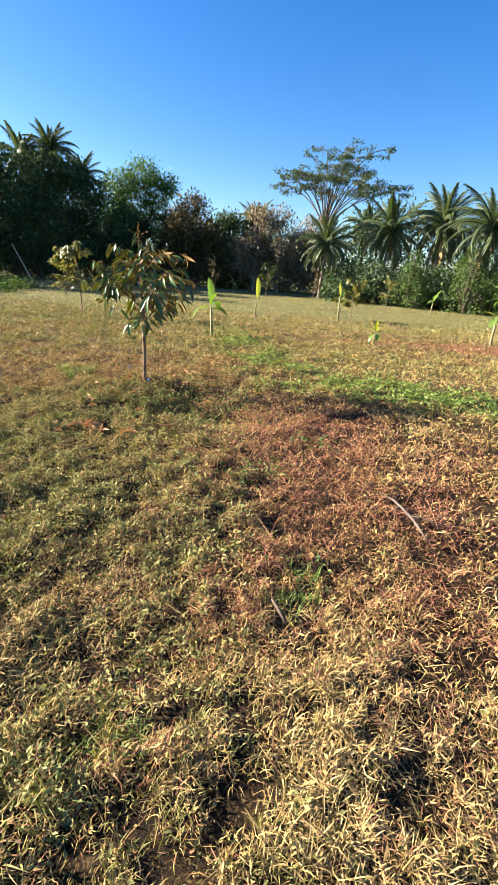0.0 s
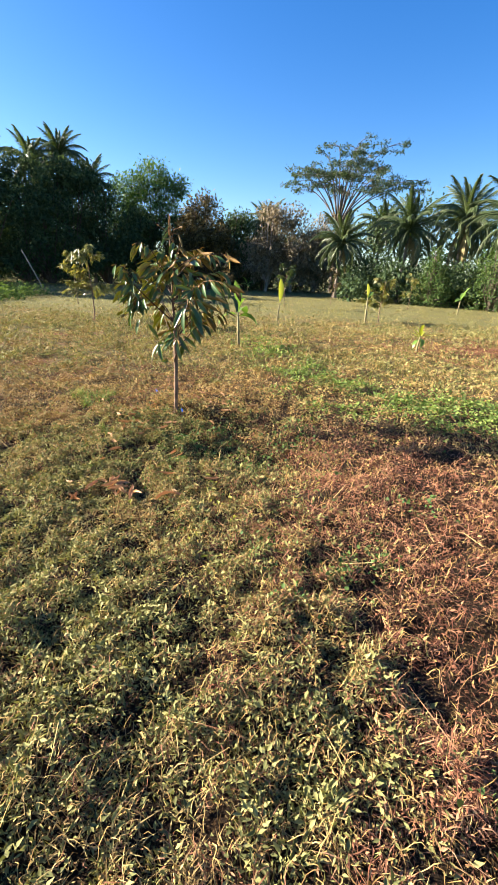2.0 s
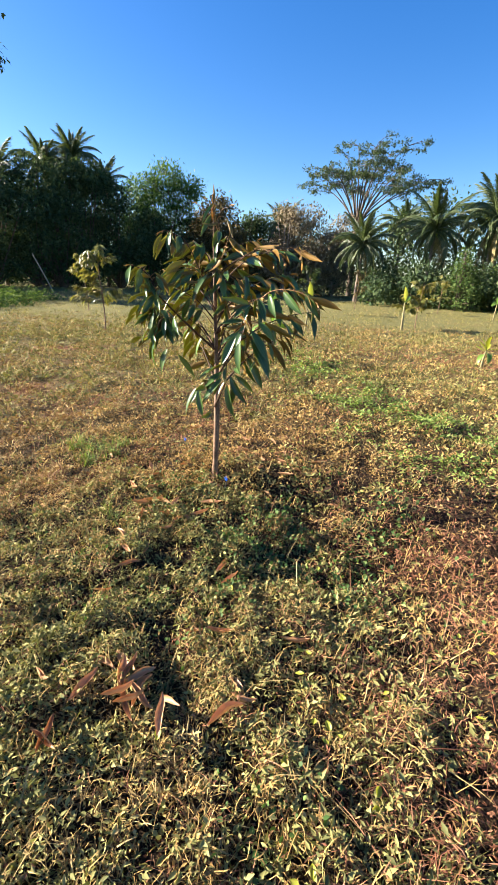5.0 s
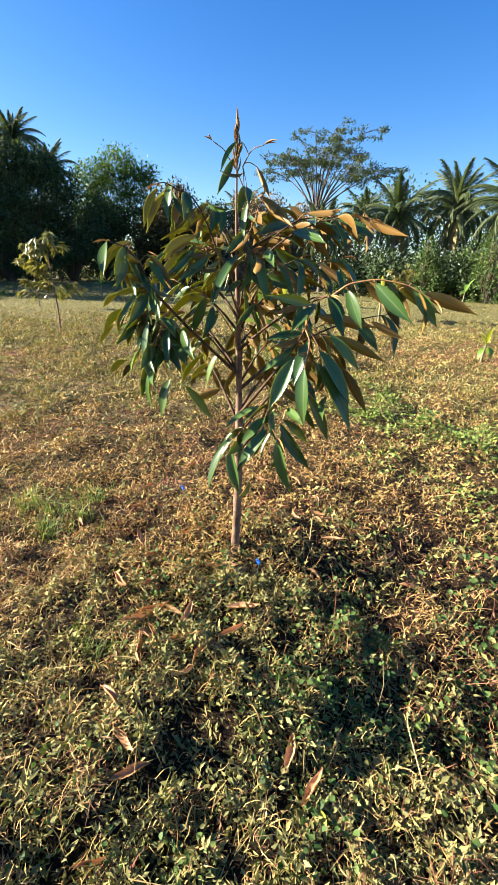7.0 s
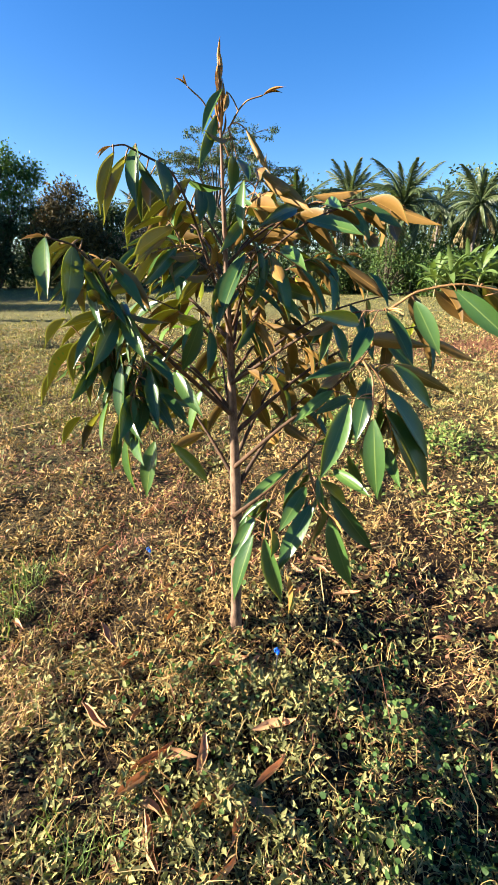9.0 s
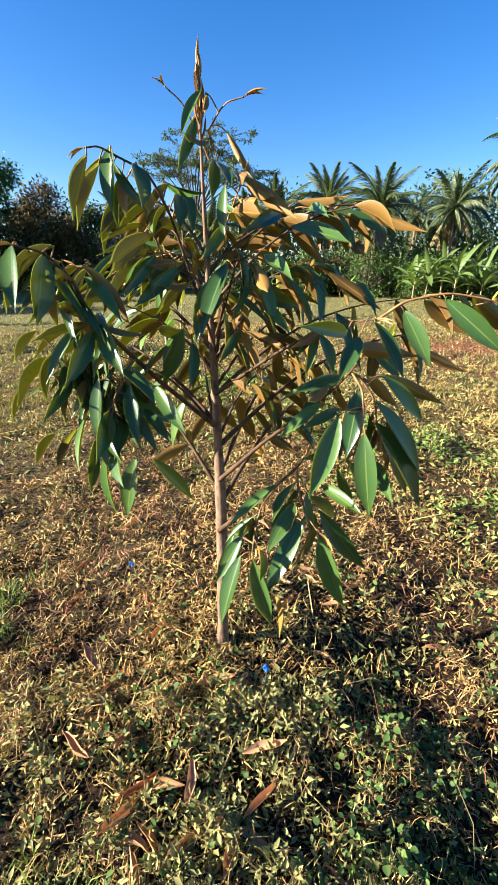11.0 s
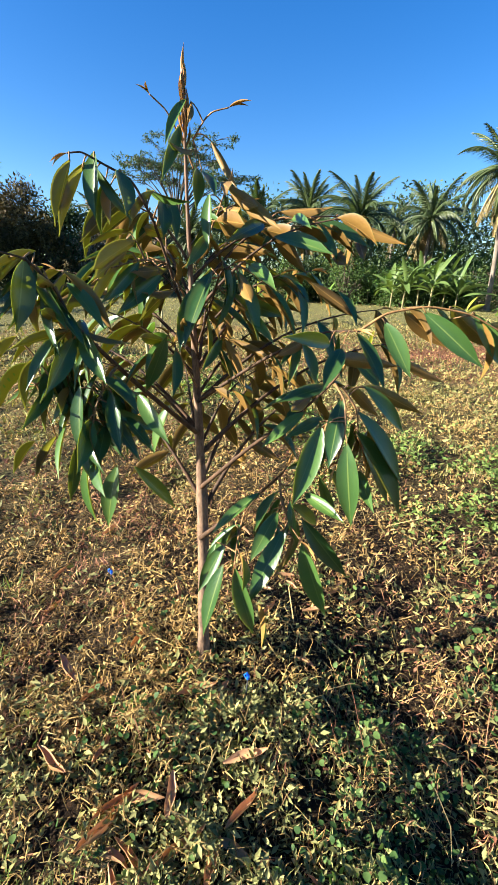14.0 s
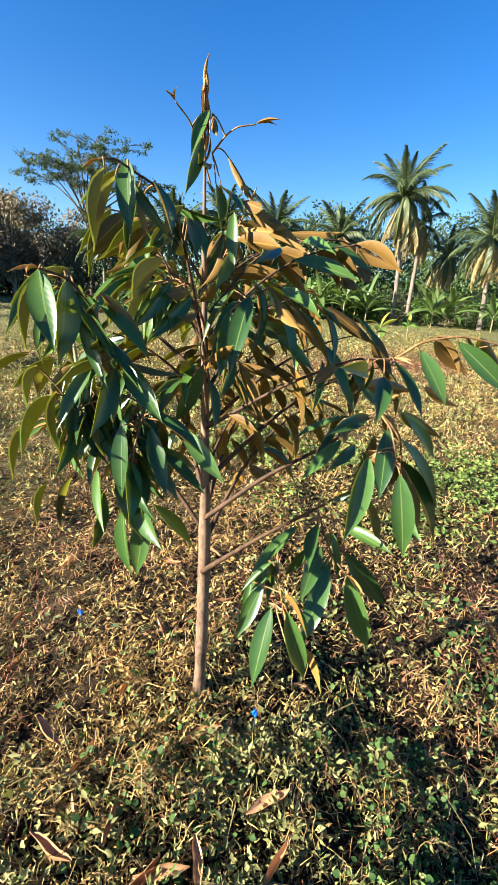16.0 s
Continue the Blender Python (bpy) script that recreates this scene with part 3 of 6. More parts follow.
# hanging twig A
S.spray([(0.097, -0.420, 0.968), (0.080, -0.470, 0.934), (0.091, -0.500, 0.879), (0.108, -0.530, 0.847)], 0.0035, [
    ((0.077, -0.500, 0.865), (-0.037, -0.570, 0.735), "c", 1.00), ((0.073, -0.470, 0.901), (-0.019, -0.535, 0.825), "c", 0.95),
    ((0.125, -0.500, 0.886), (0.217, -0.580, 0.737), "c", 0.95), ((0.113, -0.530, 0.843), (0.144, -0.600, 0.654), "c", 1.05),
    ((0.089, -0.440, 0.939), (-0.013, -0.527, 0.908), "e", 0.90), ((0.017, -0.500, 0.657), (-0.016, -0.632, 0.666), "d", 0.90),
    ((0.143, -0.440, 0.842), (0.124, -0.420, 0.646), "d", 1.00), ((0.155, -0.450, 0.926), (0.180, -0.583, 0.917), "c", 0.80),
    ((0.145, -0.400, 0.870), (0.274, -0.350, 0.755), "d", 0.80)])
# hanging twig B
S.spray([(0.106, -0.300, 0.874), (0.020, -0.380, 0.856), (-0.022, -0.450, 0.825), (-0.051, -0.510, 0.800)], 0.0030, [
    ((-0.074, -0.500, 0.802), (-0.145, -0.540, 0.650), "g", 1.00), ((-0.043, -0.420, 0.802), (-0.125, -0.440, 0.693), "g", 0.95),
    ((-0.055, -0.530, 0.808), (-0.030, -0.580, 0.648), "c", 0.95), ((0.006, -0.400, 0.837), (-0.087, -0.380, 0.737), "g", 0.70),
    ((-0.027, -0.480, 0.805), (-0.049, -0.614, 0.824), "d", 0.90), ((0.034, -0.360, 0.808), (-0.061, -0.454, 0.836), "u", 0.60)])
# right limb
S.spray([(-0.001, -0.010, 0.758), (0.100, -0.180, 0.951), (0.155, -0.350, 1.091), (0.186, -0.450, 1.185), (0.195, -0.500, 1.241)], 0.0095, [
    ((0.166, -0.400, 1.124), (0.052, -0.411, 1.053), "c", 0.80), ((0.192, -0.450, 1.198), (0.062, -0.483, 1.183), "d", 0.80),
    ((0.185, -0.400, 1.172), (0.078, -0.481, 1.143), "u", 0.70), ((0.215, -0.400, 1.105), (0.093, -0.460, 1.087), "c", 0.70)])
# right twig A
S.spray([(0.194, -0.480, 1.211), (0.205, -0.510, 1.179), (0.189, -0.550, 1.121), (0.177, -0.540, 1.032)], 0.0035, [
    ((0.181, -0.570, 1.101), (0.168, -0.630, 0.930), "c", 1.10), ((0.203, -0.500, 1.179), (0.148, -0.560, 1.048), "c", 1.05),
    ((0.158, -0.500, 1.121), (0.069, -0.550, 0.960), "c", 1.10), ((0.214, -0.450, 0.988), (0.331, -0.450, 0.802), "d", 0.90),
    ((0.210, -0.420, 0.951), (0.269, -0.420, 0.823), "c", 0.70), ((0.285, -0.480, 0.983), (0.235, -0.605, 0.955), "c", 0.80)])
# right twig B
S.spray([(0.213, -0.480, 1.203), (0.242, -0.510, 1.150), (0.242, -0.520, 1.099), (0.264, -0.520, 1.047)], 0.0030, [
    ((0.234, -0.520, 1.153), (0.350, -0.580, 0.996), "d", 1.00), ((0.236, -0.520, 1.106), (0.363, -0.600, 0.909), "d", 1.10),
    ((0.274, -0.480, 1.199), (0.382, -0.520, 1.094), "d", 0.90), ((0.267, -0.510, 1.057), (0.353, -0.540, 0.915), "d", 1.00),
    ((0.309, -0.440, 1.191), (0.494, -0.420, 1.102), "u", 0.70), ((0.275, -0.420, 1.185), (0.382, -0.400, 1.098), "u", 0.80),
    ((0.356, -0.400, 1.069), (0.467, -0.400, 0.904), "u", 0.80)])
# right crown
S.spray([(-0.008, -0.020, 1.065), (0.135, -0.200, 1.222), (0.238, -0.340, 1.309), (0.284, -0.420, 1.317)], 0.0075, [
    ((0.270, -0.430, 1.315), (0.317, -0.510, 1.204), "d", 0.95), ((0.223, -0.450, 1.283), (0.134, -0.536, 1.226), "c", 1.00),
    ((0.441, -0.400, 1.237), (0.562, -0.420, 1.179), "u", 0.70), ((0.253, -0.380, 1.248), (0.474, -0.300, 1.210), "u", 0.80),
    ((0.220, -0.400, 1.286), (0.077, -0.500, 1.321), "d", 0.80), ((0.199, -0.300, 1.277), (0.193, -0.413, 1.203), "d", 0.90),
    ((0.231, -0.300, 1.293), (0.107, -0.332, 1.246), "u", 0.70)])
# far right arm
S.spray([(0.284, -0.420, 1.317), (0.331, -0.450, 1.360), (0.413, -0.490, 1.378), (0.501, -0.530, 1.363), (0.571, -0.570, 1.322)], 0.0040, [
    ((0.331, -0.450, 1.340), (0.360, -0.530, 1.229), "c", 1.05), ((0.405, -0.490, 1.364), (0.492, -0.600, 1.257), "g", 1.05),
    ((0.391, -0.440, 1.359), (0.510, -0.450, 1.284), "u", 1.00), ((0.471, -0.500, 1.372), (0.638, -0.480, 1.281), "u", 1.00),
    ((0.520, -0.520, 1.362), (0.593, -0.580, 1.243), "c", 1.00), ((0.547, -0.540, 1.341), (0.721, -0.550, 1.286), "u", 0.90)])
# upper right limb
S.spray([(-0.003, -0.020, 1.390), (0.119, 0.000, 1.515), (0.223, 0.000, 1.592), (0.462, 0.020, 1.618), (0.534, 0.000, 1.599)], 0.0055, [
    ((0.253, 0.000, 1.613), (0.392, -0.060, 1.622), "u", 0.75), ((0.473, 0.030, 1.617), (0.666, -0.050, 1.532), "u", 0.75),
    ((0.376, 0.000, 1.598), (0.532, -0.080, 1.536), "d", 0.80), ((0.522, 0.000, 1.569), (0.502, -0.102, 1.482), "u", 0.90),
    ((0.423, -0.020, 1.527), (0.413, -0.140, 1.461), "u", 0.90), ((0.361, -0.020, 1.594), (0.426, -0.100, 1.478), "d", 0.80),
    ((0.281, -0.030, 1.592), (0.246, -0.200, 1.561), "c", 0.80), ((0.323, -0.040, 1.582), (0.374, -0.140, 1.505), "d", 0.80),
    ((0.184, -0.050, 1.573), (0.048, -0.200, 1.526), "d", 0.80)])
# golden shoulder
S.spray([(-0.003, -0.020, 1.465), (0.044, -0.050, 1.578), (0.065, -0.080, 1.648)], 0.0040, [
    ((0.065, -0.080, 1.655), (0.177, -0.180, 1.543), "u", 0.85), ((0.053, -0.070, 1.661), (0.043, -0.200, 1.616), "u", 0.80),
    ((0.035, -0.080, 1.568), (0.064, -0.250, 1.553), "d", 0.90), ((0.011, -0.110, 1.625), (-0.016, -0.154, 1.499), "g", 0.80),
    ((0.055, -0.080, 1.599), (0.072, -0.211, 1.570), "u", 0.80), ((0.080, -0.060, 1.633), (0.128, -0.180, 1.589), "u", 0.80),
    ((0.009, -0.100, 1.531), (-0.064, -0.193, 1.459), "d", 0.80)])
# middle hub
S.spray([(-0.004, -0.030, 1.248), (0.005, -0.140, 1.366), (0.002, -0.230, 1.442), (0.025, -0.260, 1.459)], 0.0045, [
    ((0.033, -0.260, 1.446), (0.077, -0.340, 1.301), "d", 1.00), ((0.074, -0.240, 1.460), (0.084, -0.369, 1.412), "c", 0.90),
    ((0.121, -0.250, 1.413), (0.170, -0.340, 1.294), "d", 0.75), ((0.199, -0.250, 1.417), (0.197, -0.334, 1.309), "d", 0.90),
    ((0.062, -0.250, 1.355), (0.085, -0.368, 1.292), "c", 0.70), ((-0.030, -0.270, 1.440), (-0.128, -0.360, 1.305), "c", 1.00),
    ((-0.066, -0.250, 1.407), (-0.127, -0.320, 1.276), "c", 0.85), ((0.038, -0.260, 1.440), (0.032, -0.378, 1.373), "u", 0.80),
    ((0.126, -0.200, 1.425), (0.211, -0.240, 1.315), "u", 0.70), ((0.348, -0.200, 1.401), (0.358, -0.318, 1.333), "d", 0.80),
    ((0.295, -0.150, 1.421), (0.433, -0.200, 1.324), "u", 0.80), ((0.182, -0.200, 1.433), (0.206, -0.329, 1.390), "d", 0.80)])
# inner twig
S.spray([(-0.003, -0.020, 1.162), (0.028, -0.060, 1.235), (0.056, -0.080, 1.269)], 0.0030, [
    ((0.058, -0.080, 1.265), (0.112, -0.140, 1.125), "u", 0.80), ((0.079, -0.050, 1.257), (0.192, -0.150, 1.211), "u", 0.60),
    ((0.058, -0.060, 1.267), (-0.017, -0.142, 1.187), "d", 0.70), ((0.025, -0.080, 1.122), (0.059, -0.211, 1.103), "u", 0.70)])
# inner left twig
S.spray([(-0.016, -0.040, 1.115), (-0.084, -0.160, 1.224), (-0.139, -0.280, 1.301)], 0.0030, [
    ((-0.144, -0.280, 1.296), (-0.195, -0.260, 1.163), "d", 0.95), ((-0.119, -0.240, 1.280), (-0.101, -0.355, 1.354), "u", 0.70),
    ((-0.118, -0.250, 1.261), (-0.138, -0.360, 1.185), "d", 0.80), ((-0.128, -0.200, 1.275), (-0.221, -0.298, 1.303), "b", 0.70)])
# thin top
S.spray([(-0.005, -0.010, 1.698), (-0.029, -0.020, 1.744), (-0.058, -0.040, 1.777), (-0.080, -0.050, 1.806), (-0.121, -0.070, 1.825)], 0.0025, [
    ((-0.027, -0.040, 1.837), (-0.100, -0.102, 1.738), "c", 0.70), ((-0.044, -0.040, 1.780), (-0.100, -0.100, 1.655), "d", 0.70),
    ((-0.007, -0.020, 1.736), (-0.095, -0.122, 1.703), "u", 0.50)], fill=0)
# top right twig
S.spray([(-0.007, -0.020, 1.759), (0.015, -0.050, 1.796), (0.028, -0.080, 1.807), (0.064, -0.100, 1.814)], 0.0025, [
    ((0.046, 0.000, 1.768), (0.101, -0.065, 1.647), "u", 0.50), ((-0.000, -0.030, 1.695), (-0.020, -0.122, 1.598), "d", 0.90),
    ((0.009, -0.040, 1.688), (0.017, -0.160, 1.626), "d", 0.80), ((-0.013, -0.030, 1.838), (-0.031, -0.090, 1.768), "u", 0.50)], fill=0)
# upper left arm
S.spray([(-0.005, -0.030, 1.198), (-0.094, -0.120, 1.433), (-0.140, -0.160, 1.549), (-0.188, -0.190, 1.626), (-0.248, -0.190, 1.650), (-0.288, -0.190, 1.668), (-0.317, -0.200, 1.660)], 0.0050, [
    ((-0.262, -0.180, 1.673), (-0.286, -0.240, 1.548), "c", 1.00), ((-0.312, -0.210, 1.647), (-0.361, -0.260, 1.519), "b", 0.90),
    ((-0.288, -0.190, 1.640), (-0.356, -0.240, 1.504), "b", 0.80), ((-0.215, -0.190, 1.640), (-0.212, -0.293, 1.551), "d", 1.20),
    ((-0.232, -0.170, 1.617), (-0.261, -0.268, 1.524), "b", 0.90), ((-0.133, -0.140, 1.616), (-0.220, -0.204, 1.532), "b", 0.80),
    ((-0.145, -0.100, 1.627), (-0.078, -0.207, 1.575), "b", 0.70), ((-0.108, -0.100, 1.606), (-0.119, -0.206, 1.523), "d", 1.00),
    ((-0.090, -0.080, 1.616), (-0.084, -0.178, 1.521), "d", 0.90)], fill=0.4)
# olive spray
S.spray([(-0.026, -0.060, 1.331), (-0.104, -0.120, 1.462), (-0.181, -0.170, 1.464), (-0.250, -0.220, 1.443)], 0.0040, [
    ((-0.195, -0.160, 1.523), (-0.305, -0.250, 1.494), "g", 0.70), ((-0.183, -0.160, 1.507), (-0.309, -0.260, 1.437), "b", 0.95),
    ((-0.205, -0.170, 1.483), (-0.302, -0.260, 1.419), "b", 0.80), ((-0.100, -0.100, 1.525), (-0.187, -0.204, 1.534), "u", 0.70),
    ((-0.230, -0.200, 1.448), (-0.322, -0.260, 1.348), "b", 0.80), ((-0.185, -0.200, 1.457), (-0.277, -0.252, 1.371), "d", 0.80),
    ((-0.109, -0.140, 1.446), (-0.215, -0.224, 1.430), "u", 0.80), ((-0.093, -0.140, 1.420), (-0.095, -0.267, 1.468), "u", 0.70),
    ((-0.135, -0.200, 1.432), (-0.243, -0.250, 1.347), "d", 0.80), ((-0.096, -0.140, 1.393), (-0.195, -0.236, 1.383), "u", 0.70)], fill=1.4)
# left limb
S.spray([(-0.017, -0.020, 0.963), (-0.203, -0.200, 1.164), (-0.310, -0.310, 1.294), (-0.342, -0.320, 1.331), (-0.367, -0.300, 1.400), (-0.409, -0.340, 1.453), (-0.457, -0.380, 1.464)], 0.0085, [
    ((-0.413, -0.340, 1.452), (-0.438, -0.380, 1.326), "d", 1.20), ((-0.346, -0.250, 1.410), (-0.280, -0.347, 1.339), "d", 0.85),
    ((-0.324, -0.330, 1.315), (-0.300, -0.438, 1.235), "c", 0.95), ((-0.342, -0.330, 1.305), (-0.402, -0.409, 1.213), "d", 1.00),
    ((-0.366, -0.300, 1.403), (-0.406, -0.428, 1.426), "b", 0.60), ((-0.402, -0.320, 1.445), (-0.422, -0.300, 1.307), "b", 0.70),
    ((-0.324, -0.300, 1.317), (-0.241, -0.402, 1.289), "b", 0.70), ((-0.351, -0.300, 1.329), (-0.405, -0.415, 1.375), "b", 0.60),
    ((-0.346, -0.320, 1.319), (-0.458, -0.400, 1.299), "b", 0.60), ((-0.369, -0.300, 1.312), (-0.455, -0.340, 1.213), "c", 0.70),
    ((-0.457, -0.380, 1.464), (-0.464, -0.475, 1.365), "c", 1.00), ((-0.452, -0.300, 1.454), (-0.494, -0.375, 1.348), "b", 0.80)], fill=2.1)
# left drop
S.spray([(-0.259, -0.260, 1.229), (-0.283, -0.300, 1.206), (-0.312, -0.340, 1.167), (-0.330, -0.360, 1.111)], 0.0035, [
    ((-0.296, -0.370, 1.229), (-0.240, -0.488, 1.189), "d", 1.00), ((-0.341, -0.360, 1.211), (-0.364, -0.400, 1.077), "c", 0.85),
    ((-0.278, -0.330, 1.187), (-0.280, -0.408, 1.077), "c", 0.90), ((-0.225, -0.360, 1.187), (-0.191, -0.468, 1.113), "c", 0.90),
    ((-0.330, -0.350, 1.134), (-0.353, -0.470, 1.076), "d", 1.00), ((-0.322, -0.360, 1.058), (-0.334, -0.491, 1.026), "g", 0.95),
    ((-0.347, -0.360, 1.037), (-0.358, -0.380, 0.894), "g", 0.90), ((-0.280, -0.300, 0.998), (-0.327, -0.340, 0.858), "c", 1.10),
    ((-0.232, -0.200, 0.946), (-0.121, -0.200, 0.798), "d", 0.85), ((-0.266, -0.320, 1.132), (-0.206, -0.435, 1.086), "d", 0.70),
    ((-0.380, -0.320, 1.116), (-0.410, -0.437, 1.051), "g", 0.60), ((-0.298, -0.300, 1.101), (-0.322, -0.429, 1.060), "d", 0.80),
    ((-0.369, -0.300, 1.054), (-0.391, -0.300, 0.912), "d", 0.70)], fill=2.1)
# left backlit twig
S.spray([(-0.295, -0.260, 1.237), (-0.379, -0.260, 1.228), (-0.440, -0.260, 1.194)], 0.0030, [
    ((-0.433, -0.250, 1.253), (-0.467, -0.345, 1.163), "b", 0.80), ((-0.406, -0.250, 1.179), (-0.428, -0.371, 1.122), "b", 0.80),
    ((-0.462, -0.200, 1.045), (-0.509, -0.326, 1.025), "b", 0.80), ((-0.411, -0.200, 1.054), (-0.473, -0.305, 0.994), "b", 0.60),
    ((-0.490, -0.220, 1.188), (-0.534, -0.330, 1.122), "b", 0.70), ((-0.401, -0.260, 1.191), (-0.450, -0.378, 1.142), "d", 0.70),
    ((-0.460, -0.240, 1.301), (-0.502, -0.362, 1.254), "b", 0.70), ((-0.361, -0.250, 1.186), (-0.396, -0.379, 1.161), "b", 0.70)], fill=2.1)
# limbs to the sides and behind
S.limb(0.66, (0.26, 0.12, 0.98), (0.52, 0.10, 1.08), 13, 0.185, 0.009, 0.35, 1.2, 2, True)
S.limb(0.88, (0.34, -0.04, 1.20), (0.62, -0.12, 1.24), 8, 0.19, 0.009, 0.3, 1.0)
S.limb(1.06, (0.28, -0.04, 1.32), (0.62, -0.04, 1.34), 6, 0.185, 0.007, 0.3, 0.9)
S.limb(1.16, (0.22, 0.12, 1.42), (0.48, 0.20, 1.46), 13, 0.18, 0.007, 0.3, 0.8, 2, True)
S.limb(1.32, (0.18, -0.10, 1.57), (0.38, -0.20, 1.585), 4, 0.185, 0.006, 0.35, 0.5)
S.limb(1.42, (0.18, 0.02, 1.60), (0.42, 0.04, 1.58), 4, 0.18, 0.005, 0.3, 0.5)
S.limb(1.50, (0.10, 0.10, 1.64), (0.24, 0.20, 1.66), 10, 0.165, 0.005, 0.3, 0.7, 2, True)
S.limb(0.82, (0.02, 0.24, 1.08), (0.06, 0.50, 1.12), 13, 0.185, 0.008, 0.3, 1.2, 2, True)
S.limb(0.96, (-0.20, 0.20, 1.22), (-0.42, 0.36, 1.24), 14, 0.185, 0.008, 0.3, 1.1, 2, True)
S.limb(1.12, (0.10, 0.26, 1.36), (0.16, 0.46, 1.36), 13, 0.18, 0.007, 0.3, 1.0, 2, True)
S.limb(1.20, (-0.18, 0.18, 1.42), (-0.38, 0.24, 1.44), 13, 0.18, 0.007, 0.3, 0.9, 2, True)
S.limb(1.36, (-0.06, 0.18, 1.56), (-0.12, 0.34, 1.58), 11, 0.175, 0.006, 0.3, 0.8, 2, True)
S.limb(1.46, (-0.10, 0.05, 1.62), (-0.24, 0.08, 1.62), 10, 0.165, 0.005, 0.35, 0.9, 2, True)
S.limb(0.70, (-0.14, 0.22, 1.00), (-0.26, 0.46, 1.04), 12, 0.185, 0.008, 0.3, 1.2, 2, True)
S.limb(0.78, (0.24, 0.22, 1.08), (0.46, 0.38, 1.14), 13, 0.185, 0.008, 0.3, 1.2, 2, True)
S.limb(0.90, (0.12, 0.06, 1.12), (0.26, 0.02, 1.16), 6, 0.175, 0.006, 0.3, 1.0, 1, True)
S.limb(0.94, (-0.14, 0.06, 1.14), (-0.28, 0.08, 1.18), 6, 0.175, 0.006, 0.3, 1.0, 1, True)
S.limb(1.08, (0.14, 0.04, 1.26), (0.28, 0.06, 1.30), 6, 0.175, 0.006, 0.3, 1.0, 1, True)
S.limb(1.14, (-0.14, 0.02, 1.30), (-0.28, 0.04, 1.34), 6, 0.175, 0.006, 0.3, 0.9, 1, True)
S.limb(1.24, (0.10, -0.06, 1.40), (0.22, -0.10, 1.44), 6, 0.17, 0.005, 0.3, 0.9, 1, True)
S.limb(1.30, (-0.08, 0.06, 1.46), (-0.18, 0.10, 1.50), 9, 0.17, 0.005, 0.3, 0.9, 1, True)
S.limb(1.40, (0.08, 0.04, 1.54), (0.20, 0.02, 1.56), 9, 0.17, 0.005, 0.3, 0.7, 1, True)
tagged(part("inner_foliage", joined_leaves("inner_foliage", S.back, (LEAF_TOP, LEAF_UNDER)), (LEAF_TOP, LEAF_UNDER), hero, "inner and rear leaves, green above and bronze below"), kind="stuff")
for i in range(20):
    zz = 1.735 + 0.15 * i / 20
    a = i * 2.4
    out = 0.42 - 0.35 * i / 20
    part("young_leaf", YOUNG[i % 2], (BUD, BUD), hero, "folded bronze young leaf",
         aim(S.axis(zz), (out * math.cos(a), out * math.sin(a), 1), (math.cos(a), math.sin(a), -0.3), 0.058 + 0.016 * math.sin(i * 1.7)))


# ---- wood and palms round the field ----
def at_az(az, dist, eye=(-0.1, -0.25)):
    return eye[0] + dist * math.sin(radians(az)), eye[1] + dist * math.cos(radians(az))


def crown_cards(clumps, n, leaf, spread, hang=0.0, shell=0.55):
    """Leaf sprays in lumps over the clumps (x, y, z, rx, ry, rz): an uneven outline with gaps."""
    P, D, N = [], [], []
    c = np.array(clumps, float)
    vol = (c[:, 3] * c[:, 4] * c[:, 5]) ** 0.67
    for k, (x, y, z, rx, ry, rz) in enumerate(clumps):
        m = max(6, int(n * vol[k] / vol.sum() / 9))
        d = rand_dirs(m)
        rad = shell + (1.06 - shell) * rng.random(m) ** 0.6
        rad *= 1 + 0.18 * np.sin(d[:, 0] * 5 + k) * np.sin(d[:, 2] * 6 + d[:, 1] * 4)
        o = np.array([x, y, z]) + d * rad[:, None] * np.array([rx, ry, rz])
        pts = np.repeat(o, 9, 0) + rng.normal(size=(m * 9, 3)) * spread
        out = np.repeat(d, 9, 0)
        P.append(pts)
        dd = unit(out * 0.6 + rand_dirs(m * 9) * 0.9 + np.array([0, 0, -hang]))
        D.append(dd)
        N.append(unit(out * 0.5 + np.array([0, 0, 0.9]) + rand_dirs(m * 9) * 0.6))
    P, D, N = map(np.concatenate, (P, D, N))
    L = leaf * rng.uniform(0.6, 1.4, len(P))
    return small_cards(P, D, N, L, L * 0.5)


